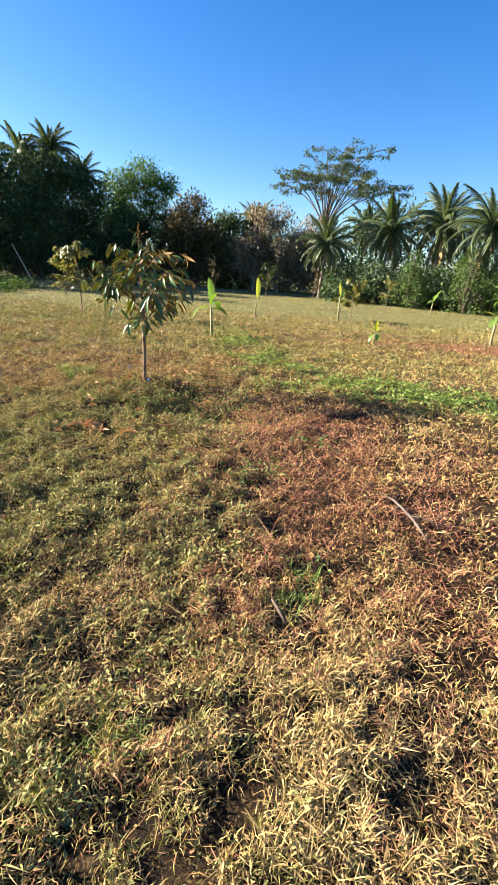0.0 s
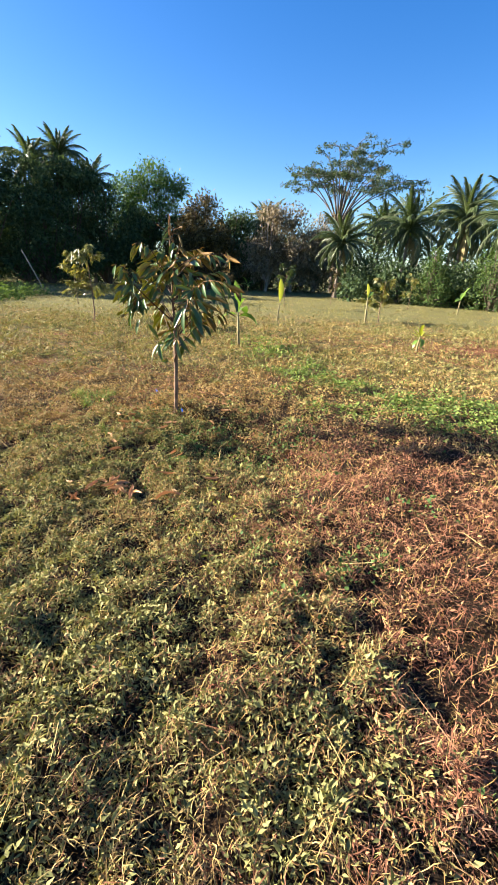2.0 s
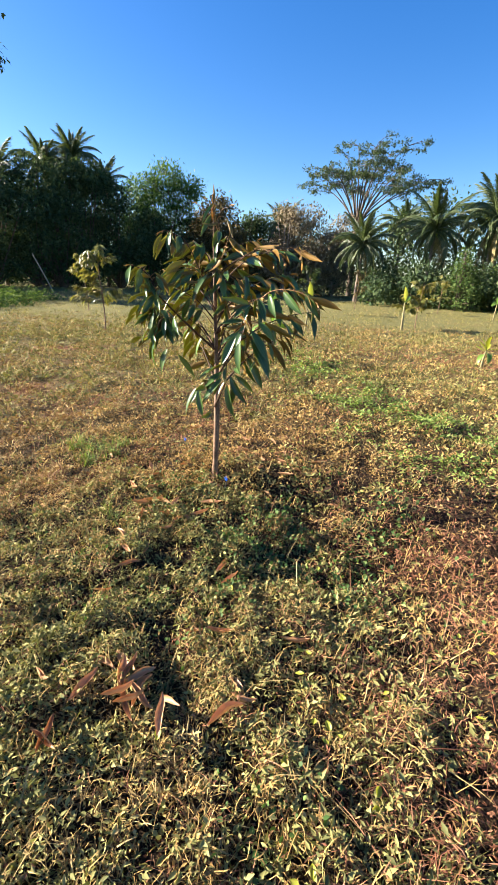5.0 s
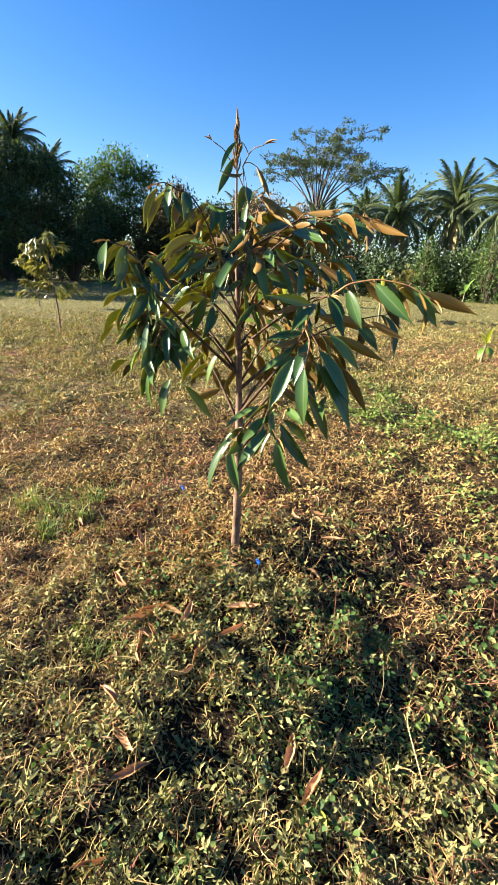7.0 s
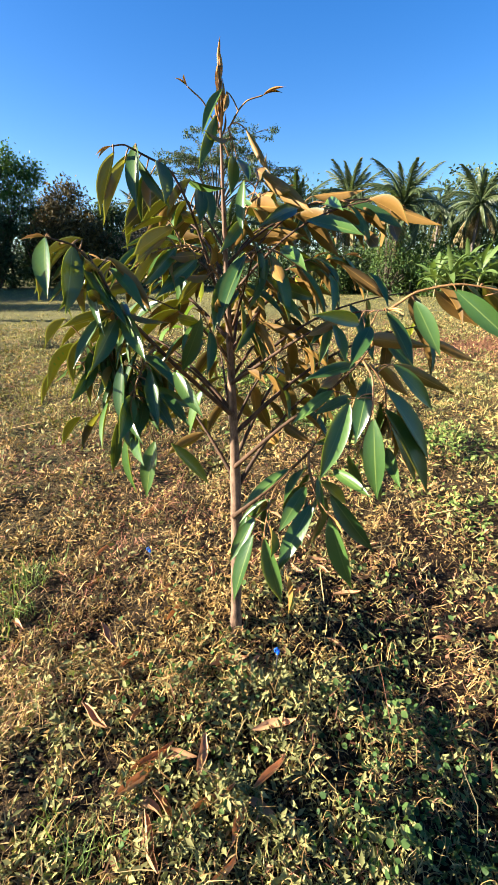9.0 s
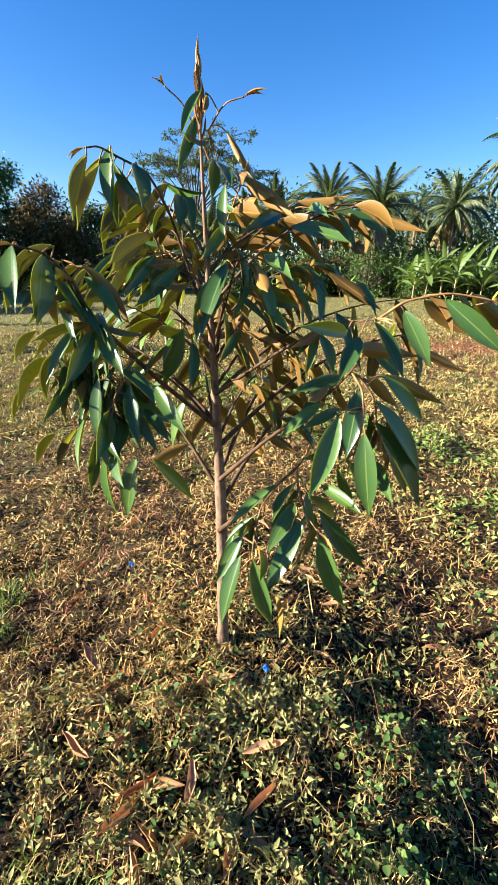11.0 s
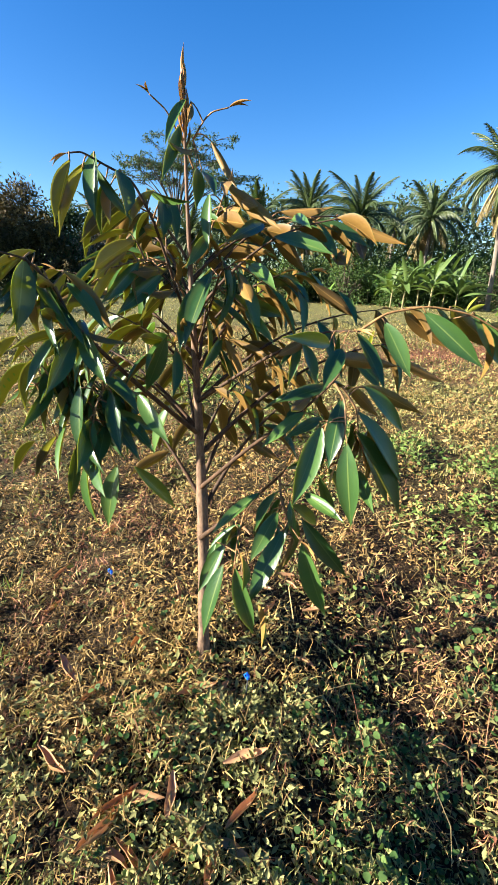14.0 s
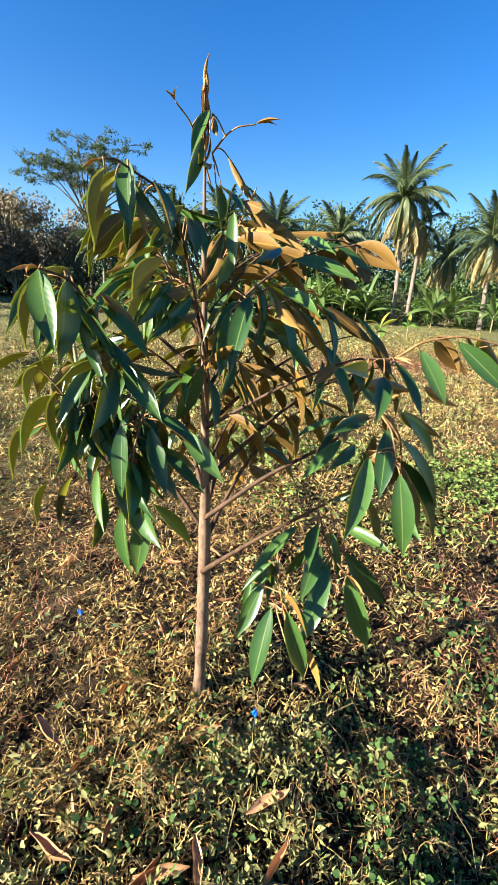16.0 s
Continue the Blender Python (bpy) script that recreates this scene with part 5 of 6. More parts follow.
def field_sapling(x, y, h, seed, mat, label, n=420, leaf=0.11, w=0.42):
    r = random.Random(seed)
    root = thing("field_sapling", x, y, float(ground_z(x, y)), label, "sapling", "field saplings")
    tb3 = Tubes()
    zs = np.linspace(-0.03, h * 0.93, 9)
    ax = np.stack([0.04 * np.sin(zs * 2.2 + seed), 0.03 * np.sin(zs * 1.7), zs], -1)
    tb3.add(ax, np.linspace(0.022, 0.005, 9), 7)
    P2, D2, N2 = [], [], []
    for i in range(16):
        s = r.uniform(0.36, 1.0)
        p0 = np.array([np.interp(s * h * 0.93, zs, ax[:, 0]), np.interp(s * h * 0.93, zs, ax[:, 1]), s * h * 0.93])
        a = r.uniform(0, 6.28)
        reach = w * (1.15 - 0.75 * s) * r.uniform(0.7, 1.1)
        e = p0 + np.array([math.cos(a) * reach, math.sin(a) * reach, 0.16 * r.uniform(0.2, 1.2)])
        pts = bezier(p0, p0 + (e - p0) * 0.4 + [0, 0, 0.05], p0 + (e - p0) * 0.8 + [0, 0, 0.07], e, 7)
        tb3.add(pts, np.linspace(0.007, 0.002, 7), 5)
        m = n // 16
        k = rng.uniform(1.5, 6, m)
        P2.append(pts[np.minimum(k.astype(int), 6)] + rng.normal(size=(m, 3)) * 0.025)
        D2.append(unit((e - p0) * 0.8 + rand_dirs(m) * 0.35 + np.array([0, 0, -0.42])))
        N2.append(unit(rand_dirs(m) * 0.5 + np.array([math.cos(a) * 0.6, math.sin(a) * 0.6, 0.9])))
    part("trunk", tb3.mesh("trunk"), BARK_YOUNG, root)
    P2, D2, N2 = map(np.concatenate, (P2, D2, N2))
    L = leaf * rng.uniform(0.7, 1.3, len(P2))
    part("foliage", tri_mesh("foliage", *leaf_cards(P2, D2, N2, L, L * 0.3)), mat, root)
    return root


F_SAP = foliage("sapling_foliage", [(0.1, (0.06, 0.08, 0.02)), (0.5, (0.16, 0.17, 0.04)), (0.95, (0.34, 0.27, 0.08))], 0.3, 0.4, 2.0, 0.5)
field_sapling(-5.2, 14.5, 2.2, 1, F_SAP, "young durian tree with drooping olive leaves", 900, 0.18, 0.8)
field_sapling(-8.0, 20.8, 2.2, 2, F_SAP, "young durian tree with drooping olive leaves", 800, 0.19, 0.9)
field_sapling(1.45, 25.6, 2.3, 3, F_OLIVE, "thin young tree with sparse leaves", 600, 0.19, 0.8)
field_sapling(4.85, 19.2, 1.7, 4, F_SAP, "young tree with yellow-green drooping leaves", 1700, 0.2, 1.0)
field_sapling(4.9, 30.5, 2.4, 5, F_BROWN, "thin young tree with brownish leaves", 300, 0.2, 0.7)
field_sapling(9.6, 29.5, 2.2, 6, F_SAP, "thin young tree with sparse olive leaves", 320, 0.2, 0.8)
field_sapling(-1.9, 33.0, 2.4, 8, F_BROWN, "thin young tree with brownish leaves", 300, 0.2, 0.7)

# leaning pale pole at the wood edge
x, y = at_az(-24.6, 38)
pole = part("leaning_pole", Tubes().add([(0.5, 0, -0.1), (-0.1, 0, 1.2), (-0.75, 0, 2.5)], [0.05, 0.045, 0.035], 7).mesh("leaning_pole"), BARK_GREY)
pole.location = (x, y, 0)
tagged(pole, "pale wooden pole leaning at the wood edge", "pole")


# ---- ground cover ----


def scatter(n, x0, x1, y0, y1, weight):
    """Places in a rectangle, kept with the chance that weight(x, y) gives."""
    x, y = rng.uniform(x0, x1, n), rng.uniform(y0, y1, n)
    k = rng.random(n) < weight(x, y)
    x, y = x[k], y[k]
    return np.stack([x, y, ground_z(x, y)], -1)


def patchy(x, y, f, ph):
    return 0.5 + 0.25 * np.sin(f * x + ph) * np.sin(f * 1.2 * y + 2 * ph) + 0.25 * np.sin(f * 2.3 * x - f * 1.1 * y + 3 * ph)


def falloff(x, y, near=2.4, power=1.5):
    """Thinner farther from the walked line."""
    cy = np.clip(y, -0.3, 4.4)
    cx = -0.1 - 0.4 * cy
    d = np.hypot(x - cx, y - cy)
    return np.minimum(1, (near / np.maximum(d, 0.3)) ** power)


def strip(x, y):
    """How far a place lies in the lush strip beside the sapling row."""
    cx = np.interp(y, [4.6, 5.6, 6.1, 6.7, 7.2, 8.0, 9.5, 13.0], [4.6, 2.9, 2.0, 1.25, 0.8, 0.45, 0.15, -0.7])
    w = np.interp(y, [4.6, 6.0, 7.0, 9.0, 13.0], [1.4, 1.15, 0.75, 0.45, 0.3])
    return np.exp(-((x - cx) / w) ** 2) * step(y, 4.6, 5.2) * (1 - step(y, 12, 14))


def russet_zone(x, y):
    a = np.exp(-((x - 0.75) / 1.2) ** 2 - ((y - 3.0) / 1.7) ** 2)
    b = 0.7 * np.exp(-((x - 0.45) / 0.8) ** 2 - ((y - 4.5) / 0.9) ** 2)
    c = 0.35 * np.exp(-((x + 1.6) / 1.6) ** 2 - ((y - 7.4) / 1.4) ** 2)
    return np.clip(a + b + c, 0, 1)


def green_zone(x, y):
    a = step(-x + 0.1 * y, -0.2, 0.7) * (1 - step(y, 3.0, 5.0)) * 0.85
    b = 0.8 * np.exp(-((x + 1.4) / 1.0) ** 2 - ((y - 4.7) / 0.7) ** 2)
    return np.clip(a + b, 0, 1)


def seen_wedge(x, y):
    """The field round the walk in full, its surroundings thinner."""
    m = np.maximum(1.0 + 0.66 * (y + 0.6) - np.abs(x + 0.3), np.where((y > 4.5) & (x > -2), 1.45 * (y - 4.0) - x, -9.0))
    return np.clip(1.0 + m * 1.3, 0.07, 1.0)


def walked(x, y):
    """Distance from the walked line."""
    cy = np.clip(y, -0.3, 4.4)
    return np.hypot(x + 0.1 + 0.4 * cy, y - cy)


def grow(p):
    """Coarser pieces where the ground lies farther off."""
    r = np.hypot(walked(p[:, 0], p[:, 1]), 1.0) / 1.5
    return np.minimum(r, 3) ** 0.54 * np.clip(r / 3, 1, 5) ** 0.32


def canopy(x, y):
    """Height of the matted cover: clumps with hollows between them."""
    f = step(walked(x, y), 1.6, 5.0)
    c = (0.9 - 0.35 * f) * lumps(x, y, 0.085, 3) + 0.35 * lumps(x, y, 0.3, 41) + 0.7 * (1 - f) * lumps(x, y, 0.045, 42) + 1.05 * f * lumps(x, y, 0.19, 43)
    return 0.004 + (0.108 + 0.037 * f) * np.clip(c - 0.55, 0, 1.2) ** 1.15


def stuff(name, label, mat, arrays):
    ob = part(name, tri_mesh(name, *arrays), mat)
    return tagged(ob, label, name.split("_")[-1], kind="stuff")


def tufts(c, k, spread):
    """k places round every tuft's middle, the way each leans outwards, and the cover's height there."""
    n = len(c)
    g = np.minimum(grow(c), 2.6)
    off = rng.normal(size=(n, k, 2)) * spread * (g ** 1.6)[:, None, None]
    p = np.repeat(c, k, 0)
    o = off.reshape(-1, 2)
    p[:, :2] += o
    p[:, 2] = ground_z(p[:, 0], p[:, 1]) - 0.003
    return p, o / np.maximum(np.linalg.norm(o, axis=1, keepdims=True), 1e-6), canopy(p[:, 0], p[:, 1])


def grass(c, k, spread, tall, width, tilt, curl=0.3, lift=0.0):
    p, o, hc = tufts(c, k, spread)
    n = len(p)
    a = np.arctan2(o[:, 1], o[:, 0]) + rng.normal(size=n) * 1.1
    up = rng.uniform(tilt[0], tilt[1], n)
    d = np.stack([np.cos(a), np.sin(a), up], -1)
    g = grow(p)
    p[:, 2] += hc * lift * rng.random(n) ** 0.5
    nrm = np.stack([-np.cos(a) * up, -np.sin(a) * up, np.ones(n)], -1) + rng.normal(size=(n, 3)) * 0.4
    return blades(p, d, nrm, tall * (0.55 + 9.0 * hc) * g ** 0.6 * rng.uniform(0.5, 1.3, n), width * g * rng.uniform(0.7, 1.4, n), rng.uniform(-0.3 * curl, 2 * curl, n))


def herbs(c, k, spread, size, ratio, lift, wide=0.42, tilt=0.7, shape=None):
    p, o, hc = tufts(c, k, spread)
    n = len(p)
    a = np.arctan2(o[:, 1], o[:, 0]) + rng.normal(size=n) * 1.0
    d = np.stack([np.cos(a), np.sin(a), rng.uniform(-0.45, tilt, n)], -1)
    g = grow(p)
    p[:, 2] += 0.004 + hc * lift * rng.random(n) ** 0.4
    nrm = np.array([0, 0, 1.0]) + rng.normal(size=(n, 3)) * 0.75
    L = size * g * rng.uniform(0.5, 1.35, n)
    if shape:
        return shape(p, d, nrm, L, L * ratio)
    return small_cards(p, d, nrm, L, L * ratio * 1.1, 0.25)


def worn_band(x, y):
    return np.exp(-((x - 6.7) / 4.4) ** 2 - ((y - 12.0) / 1.9) ** 2)


# one sowing of tufts over the near field, shared out between the kinds by zone
C = scatter(850000, -12.0, 16.0, 0.1, 20.0, lambda x, y: 0.95 * grow(np.stack([x, y], -1)) ** -3.1 * (1 - 0.6 * worn_band(x, y)) * seen_wedge(x, y) * step(y, 0.0, 0.5) * (1 - step(y, 13, 20)) * np.clip(17 * canopy(x, y) - 0.04, 0.03, 1) * (1 - 0.25 * np.exp(-((x + 0.5) / 0.9) ** 2 - ((y - 4.7) / 0.8) ** 2)))
tx, ty = C[:, 0], C[:, 1]
zr, zg, zs = np.clip(russet_zone(tx, ty) + 0.9 * worn_band(tx, ty), 0, 1), green_zone(tx, ty), strip(tx, ty)
behind = np.exp(-((tx + 1.6) / 1.9) ** 2 - ((ty - 6.6) / 1.5) ** 2)
hollow = np.exp(-((tx + 0.5) / 1.0) ** 2 - ((ty - 4.75) / 0.75) ** 2)
share = np.stack([
    (0.5 + 0.9 * (1 - step(ty, 0.5, 2.2)) + 0.3 * step(ty, 6, 9)) * (0.25 + 1.3 * patchy(tx, ty, 1.9, 0.6)) * (1 - 0.8 * zr) * (1 - 0.7 * hollow) * (1 - 0.55 * step(ty, 5.8, 7.5)) * (1 - 0.35 * zg),
    (0.16 + 1.5 * zr + 0.2 * behind) * (1 - 0.6 * hollow) * (0.35 + 1.1 * patchy(tx, ty, 2.6, 1.9)),
    (0.10 + 0.28 * zg + 0.7 * step(ty, 6, 9) + 0.5 * (1 - step(ty, 0.4, 1.4))) * (0.2 + 1.3 * patchy(tx, ty, 1.5, 2.7)) * (1 - 0.65 * zr) * (1 - 0.5 * behind),
    (0.12 + 0.95 * np.exp(-((tx + 0.9) / 0.9) ** 2 - ((ty - 5.1) / 0.75) ** 2) + 1.35 * zg * (0.3 + 0.7 * step(ty, 0.3, 1.6)) + 0.5 * step(ty, 6, 8)) * (0.35 + 1.0 * patchy(tx, ty, 3.1, 0.9)) * (1 - 0.7 * zr) * (1 - 0.65 * hollow),
    (1 - 0.6 * hollow) * (0.42 + 1.3 * behind + 0.38 * step(ty, 4.5, 7)) * (0.3 + 1.2 * patchy(tx, ty, 2.2, 1.2)) * (1 - 0.3 * zr) * (1 - 0.25 * zg),
    4.0 * zs * np.clip(lumps(tx, ty, 0.55, 8) * 2.4 - 0.7, 0, 1.3)], 1)
share *= np.stack([0.4 + 1.2 * lumps(tx, ty, 0.3, q) for q in (11, 12, 13, 14, 16, 15)], 1)
share = share ** 1.35
share = np.cumsum(share / share.sum(1, keepdims=True), 1)
kind_of = (rng.random(len(C))[:, None] > share).sum(1)
near_by = walked(tx, ty) < 1.4


def both(make, k, few, many, *rest):
    """Finer and denser beside the walk, coarser farther off, in one mesh."""
    v1, t1 = make(C[(kind_of == k) & near_by], many, *rest)
    v2, t2 = make(C[(kind_of == k) & ~near_by], few, *rest)
    return np.concatenate([v1, v2]), np.concatenate([t1, t2 + len(v1)])


def bits(c, k, spread, size, ratio, lift):
    """Small crinkled leaf scraps heaped loosely, turned every way."""
    p, o, hc = tufts(c, k, spread)
    n = len(p)
    d = rand_dirs(n, 0.7)
    g = grow(p)
    p[:, 2] += 0.004 + hc * lift * rng.random(n) ** 0.45
    L = size * g * rng.uniform(0.5, 1.4, n)
    W = L * ratio * rng.uniform(0.6, 1.4, n)
    return small_cards(p, d, rand_dirs(n) + np.array([0, 0, 0.5]), L, W, 0.35)


def pair(a, b):
    return np.concatenate([a[0], b[0]]), np.concatenate([a[1], b[1] + len(a[0])])


stuff("straw_litter", "dry golden straw tufts matted over the soil", STRAW, pair(both(grass, 0, 4, 8, 0.03, 0.06, 0.0040, (0.1, 1.8), 0.45, 0.6), both(bits, 0, 3, 6, 0.038, 0.023, 0.3, 0.85)))
stuff("russet_litter", "reddish brown dead grass and leaf bits", RUSSET, pair(both(grass, 1, 4, 7, 0.036, 0.058, 0.0032, (0.0, 1.2), 0.6, 0.8), both(bits, 1, 4, 8, 0.038, 0.022, 0.32, 0.85)))
stuff("short_grass", "short yellow-green field grass in tufts", TURF, both(grass, 2, 6, 10, 0.026, 0.062, 0.0042, (0.5, 2.8), 0.3, 0.3))
stuff("weed_leaves", "small dull green creeping weed leaves", WEED, pair(both(herbs, 3, 5, 6, 0.036, 0.033, 0.38, 1.0, 0.42, 1.2), both(bits, 3, 4, 8, 0.038, 0.025, 0.36, 0.95)))
stuff("leaf_litter", "golden brown crumbled leaf litter over the soil", LITTER, pair(both(bits, 4, 6, 10, 0.038, 0.023, 0.36, 0.85), both(grass, 4, 2, 5, 0.035, 0.052, 0.0032, (0.0, 1.3), 0.7, 0.8)))
stuff("lush_weeds", "lush bright green weeds in a broken strip", LUSH, both(herbs, 5, 11, 11, 0.04, 0.026, 0.5, 1.3, 0.42, 1.0))
R = scatter(12000, -3.4, 0.9, 3.3, 6.2, lambda x, y: 0.55 * np.exp(-((x + 0.9) / 0.9) ** 2 - ((y - 4.85) / 0.6) ** 2) * np.clip(patchy(x, y, 3.7, 1.4) * 2.2 - 0.55, 0, 1.2))
SPOTS = np.array([(0.12, 2.95, 0), (0.2, 3.05, 0), (-0.45, 3.0, 0), (-0.22, 2.6, 0), (-0.05, 2.85, 0), (-1.1, 4.2, 0), (-1.55, 4.25, 0), (0.35, 1.7, 0), (-0.9, 3.3, 0), (0.7, 3.6, 0)])
R = np.concatenate([R, np.repeat(SPOTS, 14, 0) + rng.normal(size=(140, 3)) * [0.075, 0.075, 0]])
stuff("round_leaf_cover", "fresh round-leaved green creeper round the sapling", ROUNDLEAF, herbs(R, 5, 0.05, 0.021, 0.82, 1.25, 0.48, 1.2, round_cards))
T = scatter(2600, -6.0, 7.0, 0.0, 9.0, lambda x, y: falloff(x, y, 3.0, 1.0) * seen_wedge(x, y))
stuff("long_straw", "long pale dry stalks lying across the grass", STRAW, grass(T, 1, 0.01, 0.17, 0.0034, (0.02, 0.5), 0.2, 1.2))


T = scatter(2600, -1.2, 3.2, 1.0, 5.4, lambda x, y: 0.9 * russet_zone(x, y) * falloff(x, y, 2.2, 1.0))
stuff("russet_stalks", "long thin reddish dead stalks over the grass", RUSSET, grass(T, 1, 0.01, 0.18, 0.0028, (0.02, 0.6), 0.25, 1.2))


def curly(c, length, width):
    """Thin pale runner stems looping over the litter."""
    n, k = len(c), 7
    a = rng.uniform(0, 6.28, n)[:, None] + np.cumsum(rng.normal(size=(n, k)) * 0.55 + rng.normal(size=(n, 1)) * 0.3, 1)
    seg = (length * rng.uniform(0.5, 1.3, n) / k)[:, None]
    x = c[:, :1] + np.cumsum(np.cos(a) * seg, 1)
    y = c[:, 1:2] + np.cumsum(np.sin(a) * seg, 1)
    arch = np.sin(np.linspace(0.15, 3.0, k))[None] * rng.uniform(0.02, 0.07, n)[:, None]
    z = ground_z(x, y) + canopy(x, y) * 0.8 + arch
    p = np.stack([x, y, z], -1)
    side = np.stack([-np.sin(a), np.cos(a), rng.normal(size=(n, k)) * 0.4], -1) * width * 0.5
    v = np.stack([p - side, p + side], 2).reshape(-1, 3)
    i, j = np.meshgrid(np.arange(n), np.arange(k - 1), indexing="ij")
    q = (i * k + j) * 2
    t = np.concatenate([np.stack([q, q + 1, q + 3], -1).reshape(-1, 3), np.stack([q, q + 3, q + 2], -1).reshape(-1, 3)])
    return v, t


K = scatter(15000, -4.0, 3.0, 0.0, 7.2, lambda x, y: 0.75 * falloff(x, y, 2.0, 1.2) * seen_wedge(x, y) * (0.35 + 0.65 * green_zone(x, y) + 0.5 * russet_zone(x, y)))
stuff("runner_stems", "thin pale curling creeper stems over the litter", LITTER, curly(K, 0.11, 0.0022))
G = np.array([(-2.33, 5.95, 0.0), (-2.2, 5.8, 0.0), (-2.42, 5.78, 0.0), (-2.5, 6.1, 0.0), (-2.2, 6.15, 0.0), (-1.95, 4.85, 0.0), (0.2, 1.5, 0.0), (-0.5, 0.72, 0.0), (0.32, 1.6, 0.0)])
stuff("green_tufts", "fresh green tufts of longer grass", LUSH, grass(np.repeat(G, 6, 0) + rng.normal(size=(54, 3)) * [0.07, 0.07, 0], 18, 0.02, 0.12, 0.0036, (1.0, 4.0), 0.35))


FAR = (-42, 48, 8.5, 50)


def far_sown(n, weight):
    return scatter(n, *FAR, lambda x, y: weight(x, y) * (seen_wedge(x, y) > 0.2) * (1 - 0.85 * worn_band(x, y)))


def clumpy(x, y, seed):
    return np.clip(2.6 * (0.55 * lumps(x, y, 0.35, seed) + 0.45 * lumps(x, y, 0.9, seed + 9)) - 0.8 + 0.5 * step(y, 14, 22), 0.03, 1.2)


stuff("far_turf_grass", "thin yellow-green grass over the open field", TURF, grass(far_sown(330000, lambda x, y: 0.5 * np.minimum(1, (11 / y) ** 1.5) * (0.3 + patchy(x, y, 0.45, 1.1)) * clumpy(x, y, 31)), 4, 0.03, 0.045, 0.0055, (0.4, 2.0), 0.4))
stuff("far_straw_grass", "dry tan grass over the open field", STRAW, grass(far_sown(220000, lambda x, y: 0.18 * np.minimum(1, (11 / y) ** 1.5) * (0.2 + patchy(x, y, 0.6, 2.2)) * clumpy(x, y, 32)), 4, 0.03, 0.045, 0.0055, (0.2, 1.5), 0.3))
RP = scatter(60000, -15, 30, 7.0, 30, lambda x, y: (seen_wedge(x, y) > 0.2) * np.minimum(1, (9 / y)) * np.clip(1.3 * worn_band(x, y) + 0.35 * np.exp(-((x + 3.0) / 2.0) ** 2 - ((y - 9.0) / 2.2) ** 2) + 0.5 * np.exp(-((x - 3.0) / 2.5) ** 2 - ((y - 18.5) / 1.3) ** 2), 0, 1))
stuff("far_russet_grass", "reddish bare patches of dead grass in the field", RUSSET, grass(RP, 8, 0.03, 0.038, 0.0042, (0.0, 0.7)))
B = scatter(700, -16, -10.2, 19.5, 27, lambda x, y: 1.0 * (x < -11.0 - 0.12 * (y - 20)))
stuff("low_leafy_bed", "low dark green broad-leaved weeds at the field corner", F_MID, herbs(B, 12, 0.05, 0.05, 0.5, 5.0, 0.42, 0.9))


# ---- fallen leaves, stick and sprinklers ----
def dead_leaf_mesh(name, bend, curl, width):
    n = 7
    v, f = [], []
    for i in range(n):
        s = i / (n - 1)
        a = bend * (s - 0.5)
        y, z = math.sin(a) / bend, (1 - math.cos(a)) / bend
        w = width * 0.5 * math.sin(math.pi * (0.04 + 0.94 * s)) ** 0.8
        for u in (-1, -0.5, 0, 0.5, 1):
            t = u * curl
            v.append((w * math.sin(t) / curl + 0.02 * math.sin(9 * s + bend), y + 0.5, z + w * (1 - math.cos(t)) / curl * 1.6 + 0.018 * math.sin(17 * s + 4 * u + curl) * (1 - 0.4 * abs(u))))
    for i in range(n - 1):
        for c in range(4):
            q = 5 * i + c
            f += [(q, q + 1, q + 6), (q, q + 6, q + 5)]
    return tri_mesh(name, v, f, True)


DEAD = [dead_leaf_mesh("fallen_leaf", b, c, w) for b, c, w in ((0.7, 1.2, 0.27), (1.1, 1.9, 0.26), (-0.7, 1.5, 0.28), (1.6, 2.3, 0.3))]
for f in DEAD:
    f.materials.append(DEAD_LEAF)


def fallen(x, y, rz, size, k, tilt=8.0, roll=0.0, lift=0.042):
    ob = new("fallen_leaf", DEAD[k])
    ob.matrix_world = pose(x, y, float(ground_z(x, y)) + lift, tilt, roll, rz) @ Matrix.Scale(size, 4)
    tagged(ob, "curled brown dead durian leaf on the ground", "leaf", "fallen leaves")


fr = random.Random(11)
for cx, cy, sx0, sy0, count, lo, hi, up in ((-1.5, 3.55, 0.11, 0.12, 15, 0.12, 0.17, 30), (-1.35, 3.85, 0.25, 0.2, 8, 0.10, 0.15, 20), (-1.6, 5.08, 0.12, 0.13, 12, 0.13, 0.18, 16),
                                            (-1.5, 4.7, 0.3, 0.2, 10, 0.09, 0.14, 14), (-1.3, 5.45, 0.3, 0.16, 10, 0.09, 0.14, 14), (-0.75, 5.9, 0.35, 0.35, 18, 0.09, 0.15, 18), (-1.8, 6.2, 0.6, 0.5, 10, 0.09, 0.14, 14)):
    for i in range(count):
        fallen(cx + fr.gauss(0, sx0), cy + fr.gauss(0, sy0), fr.uniform(0, 360), fr.uniform(lo, hi), i % 4, fr.uniform(-8, up), fr.uniform(-35, 35), 0.075 if up > 25 else 0.042)
YELLOW = [dead_leaf_mesh("yellow_fallen_leaf", b, 0.7, 0.62) for b in (0.5, 0.9)]
for f in YELLOW:
    f.materials.append(BANANA_YELLOW)
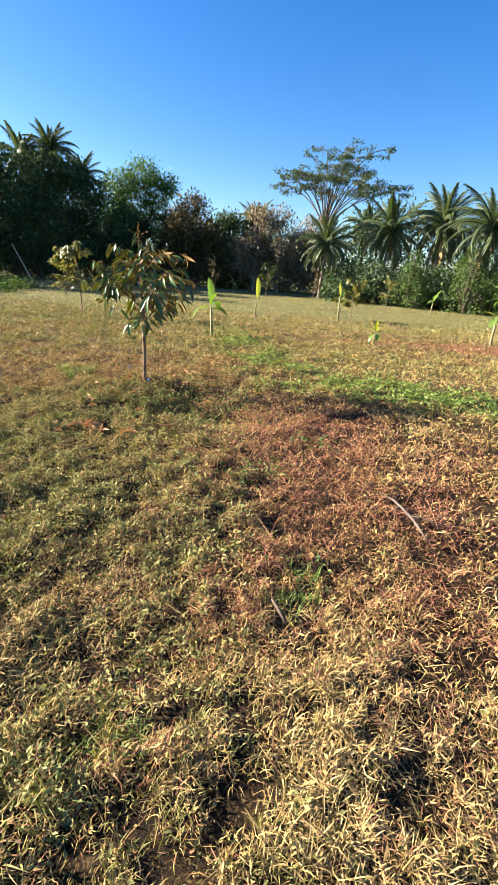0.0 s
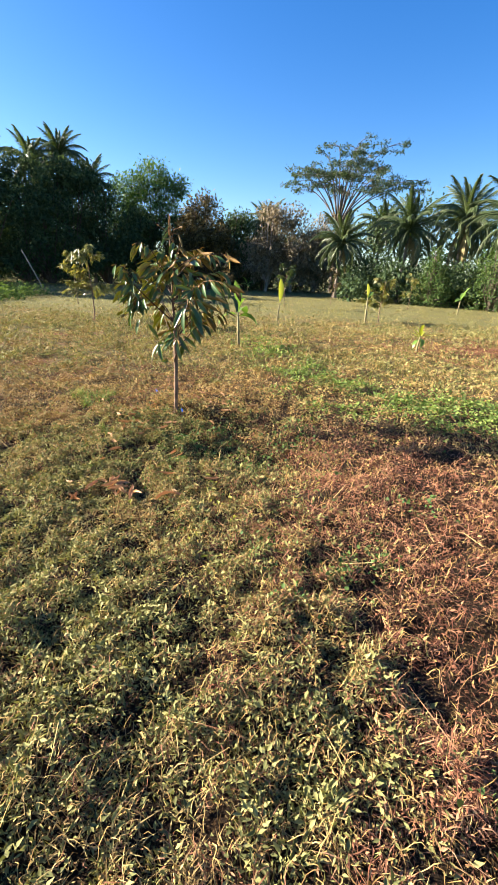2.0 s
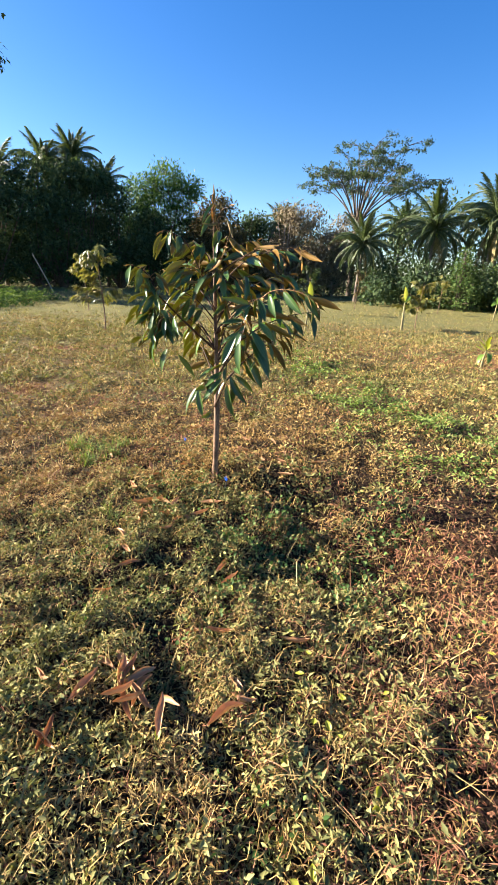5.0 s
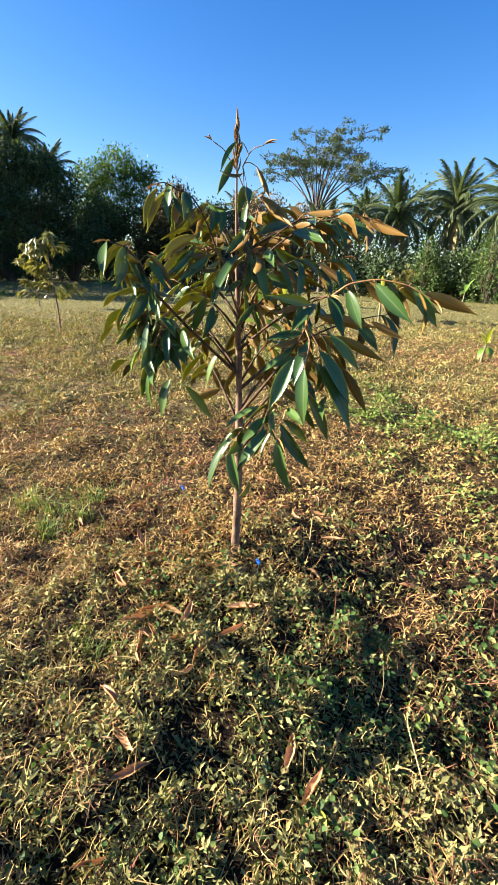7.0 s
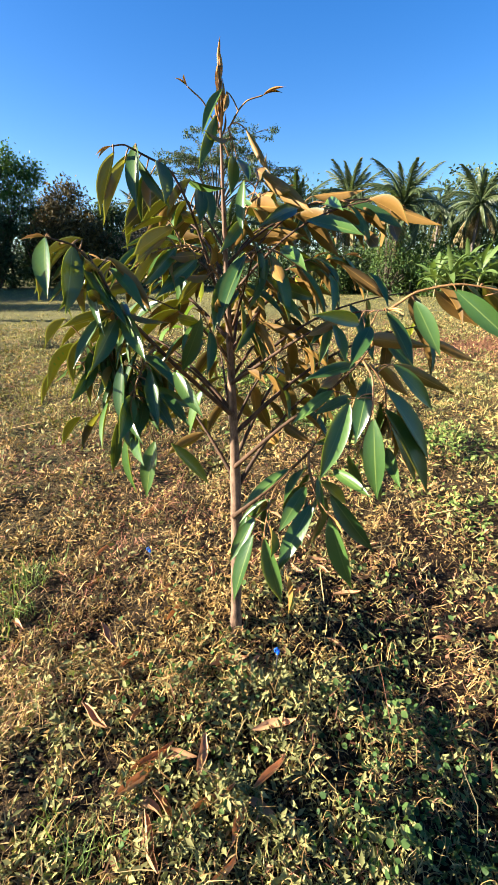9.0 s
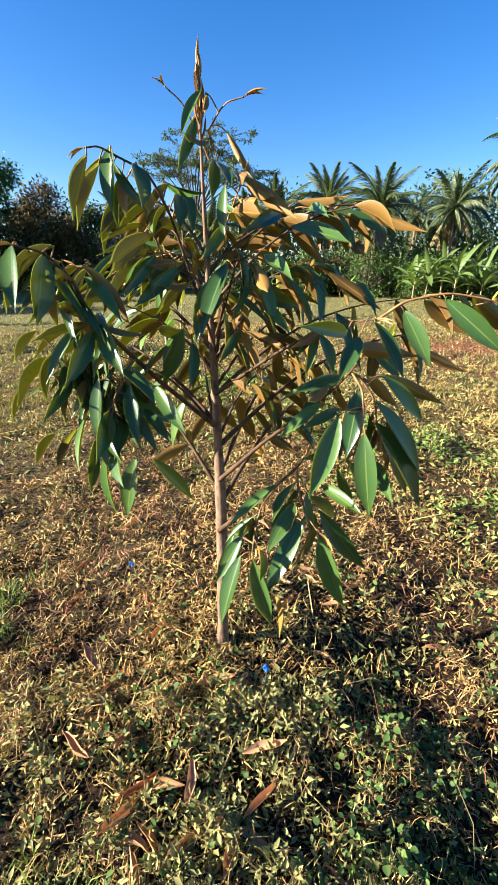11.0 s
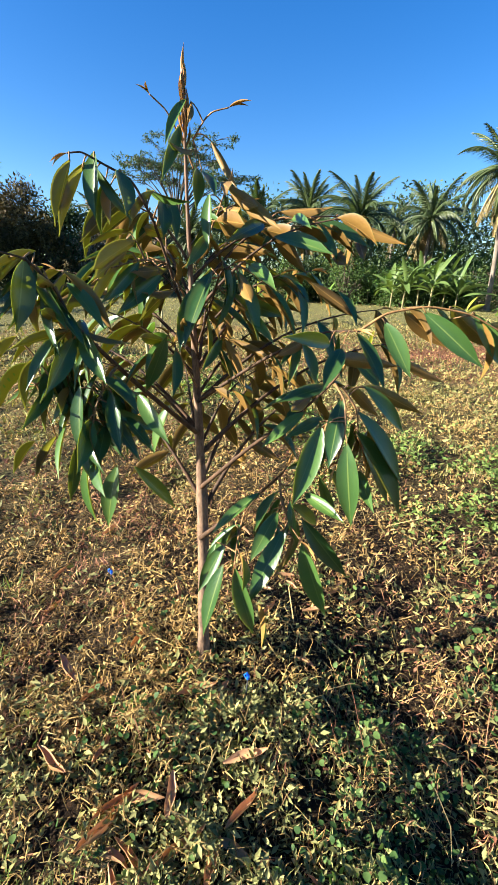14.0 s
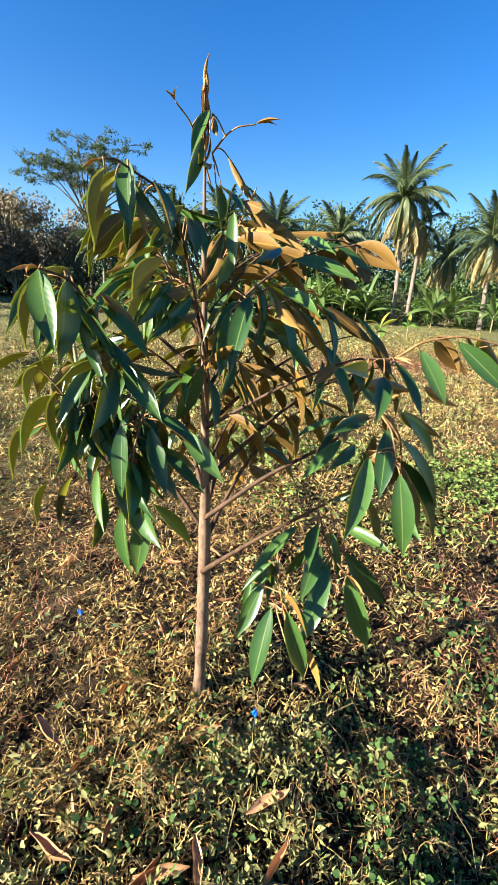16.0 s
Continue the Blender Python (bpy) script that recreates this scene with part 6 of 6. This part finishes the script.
for i in range(24):
    x, y = -0.6 + fr.gauss(0, 0.3), 3.65 + fr.gauss(0, 0.45)
    ob = new("yellow_fallen_leaf", YELLOW[i % 2])
    ob.matrix_world = pose(x, y, float(ground_z(x, y)) + 0.05, fr.uniform(-20, 40), fr.uniform(-30, 30), fr.uniform(0, 360)) @ Matrix.Scale(fr.uniform(0.024, 0.042), 4)
    tagged(ob, "small yellow leaf caught in the dry grass", "leaf", "yellow leaves")
sx, sy = 1.1, 2.25
stick = part("dead_stick", Tubes().add([(-0.05, 0.27, 0.06), (-0.03, 0.16, 0.085), (0.0, 0.05, 0.075), (0.015, -0.08, 0.08), (0.03, -0.18, 0.06), (0.05, -0.27, 0.035)], [0.005, 0.009, 0.0115, 0.01, 0.008, 0.004], 8)
             .add([(0.01, -0.04, 0.078), (0.07, -0.09, 0.1), (0.13, -0.11, 0.085), (0.17, -0.16, 0.06)], [0.007, 0.005, 0.004, 0.002], 6)
             .add([(-0.01, 0.08, 0.075), (-0.07, 0.02, 0.095), (-0.1, -0.06, 0.06)], [0.006, 0.004, 0.002], 5)
             .add([(-0.03, 0.18, 0.085), (0.03, 0.22, 0.1), (0.07, 0.3, 0.075)], [0.005, 0.003, 0.0018], 5).mesh("dead_stick"), BARK_STICK)
stick.location = (sx, sy, float(ground_z(sx, sy)))
tagged(stick, "forked grey dead stick lying on the dry grass", "stick")


def sprinkler(x, y, h):
    root = thing("micro_sprinkler", x, y, float(ground_z(x, y)), "small blue-headed micro sprinkler on a thin stake", "sprinkler", "sprinklers")
    part("stake", Tubes().add([(0, 0, -0.05), (0, 0, h * 0.5), (0.004, 0, h)], [0.003, 0.003, 0.0025], 6).mesh("stake"), BLACK, root, "thin dark stake")
    head = Tubes().add([(0.004, 0, h - 0.004), (0.004, 0, h + 0.006), (0.004, 0, h + 0.012), (0.004, 0, h + 0.02)], [0.005, 0.0085, 0.007, 0.003], 8)
    head.add([(-0.006, 0, h + 0.008), (-0.01, 0, h + 0.022), (0.002, 0, h + 0.03)], [0.0025, 0.0025, 0.002], 5)
    part("head", head.mesh("head"), BLUE, root, "blue plastic nozzle head")


stick2 = part("dead_stick", Tubes().add([(-0.02, 0.06, 0.05), (0.0, 0.0, 0.055), (0.03, -0.07, 0.04)], [0.006, 0.009, 0.006], 6).mesh("dead_stick"), BARK_STICK)
stick2.location = (0.17, 1.36, float(ground_z(0.17, 1.36)))
tagged(stick2, "short dark dead stick lying in the grass", "stick")
sprinkler(-1.62, 6.06, 0.07)
sprinkler(-1.2, 5.275, 0.14)
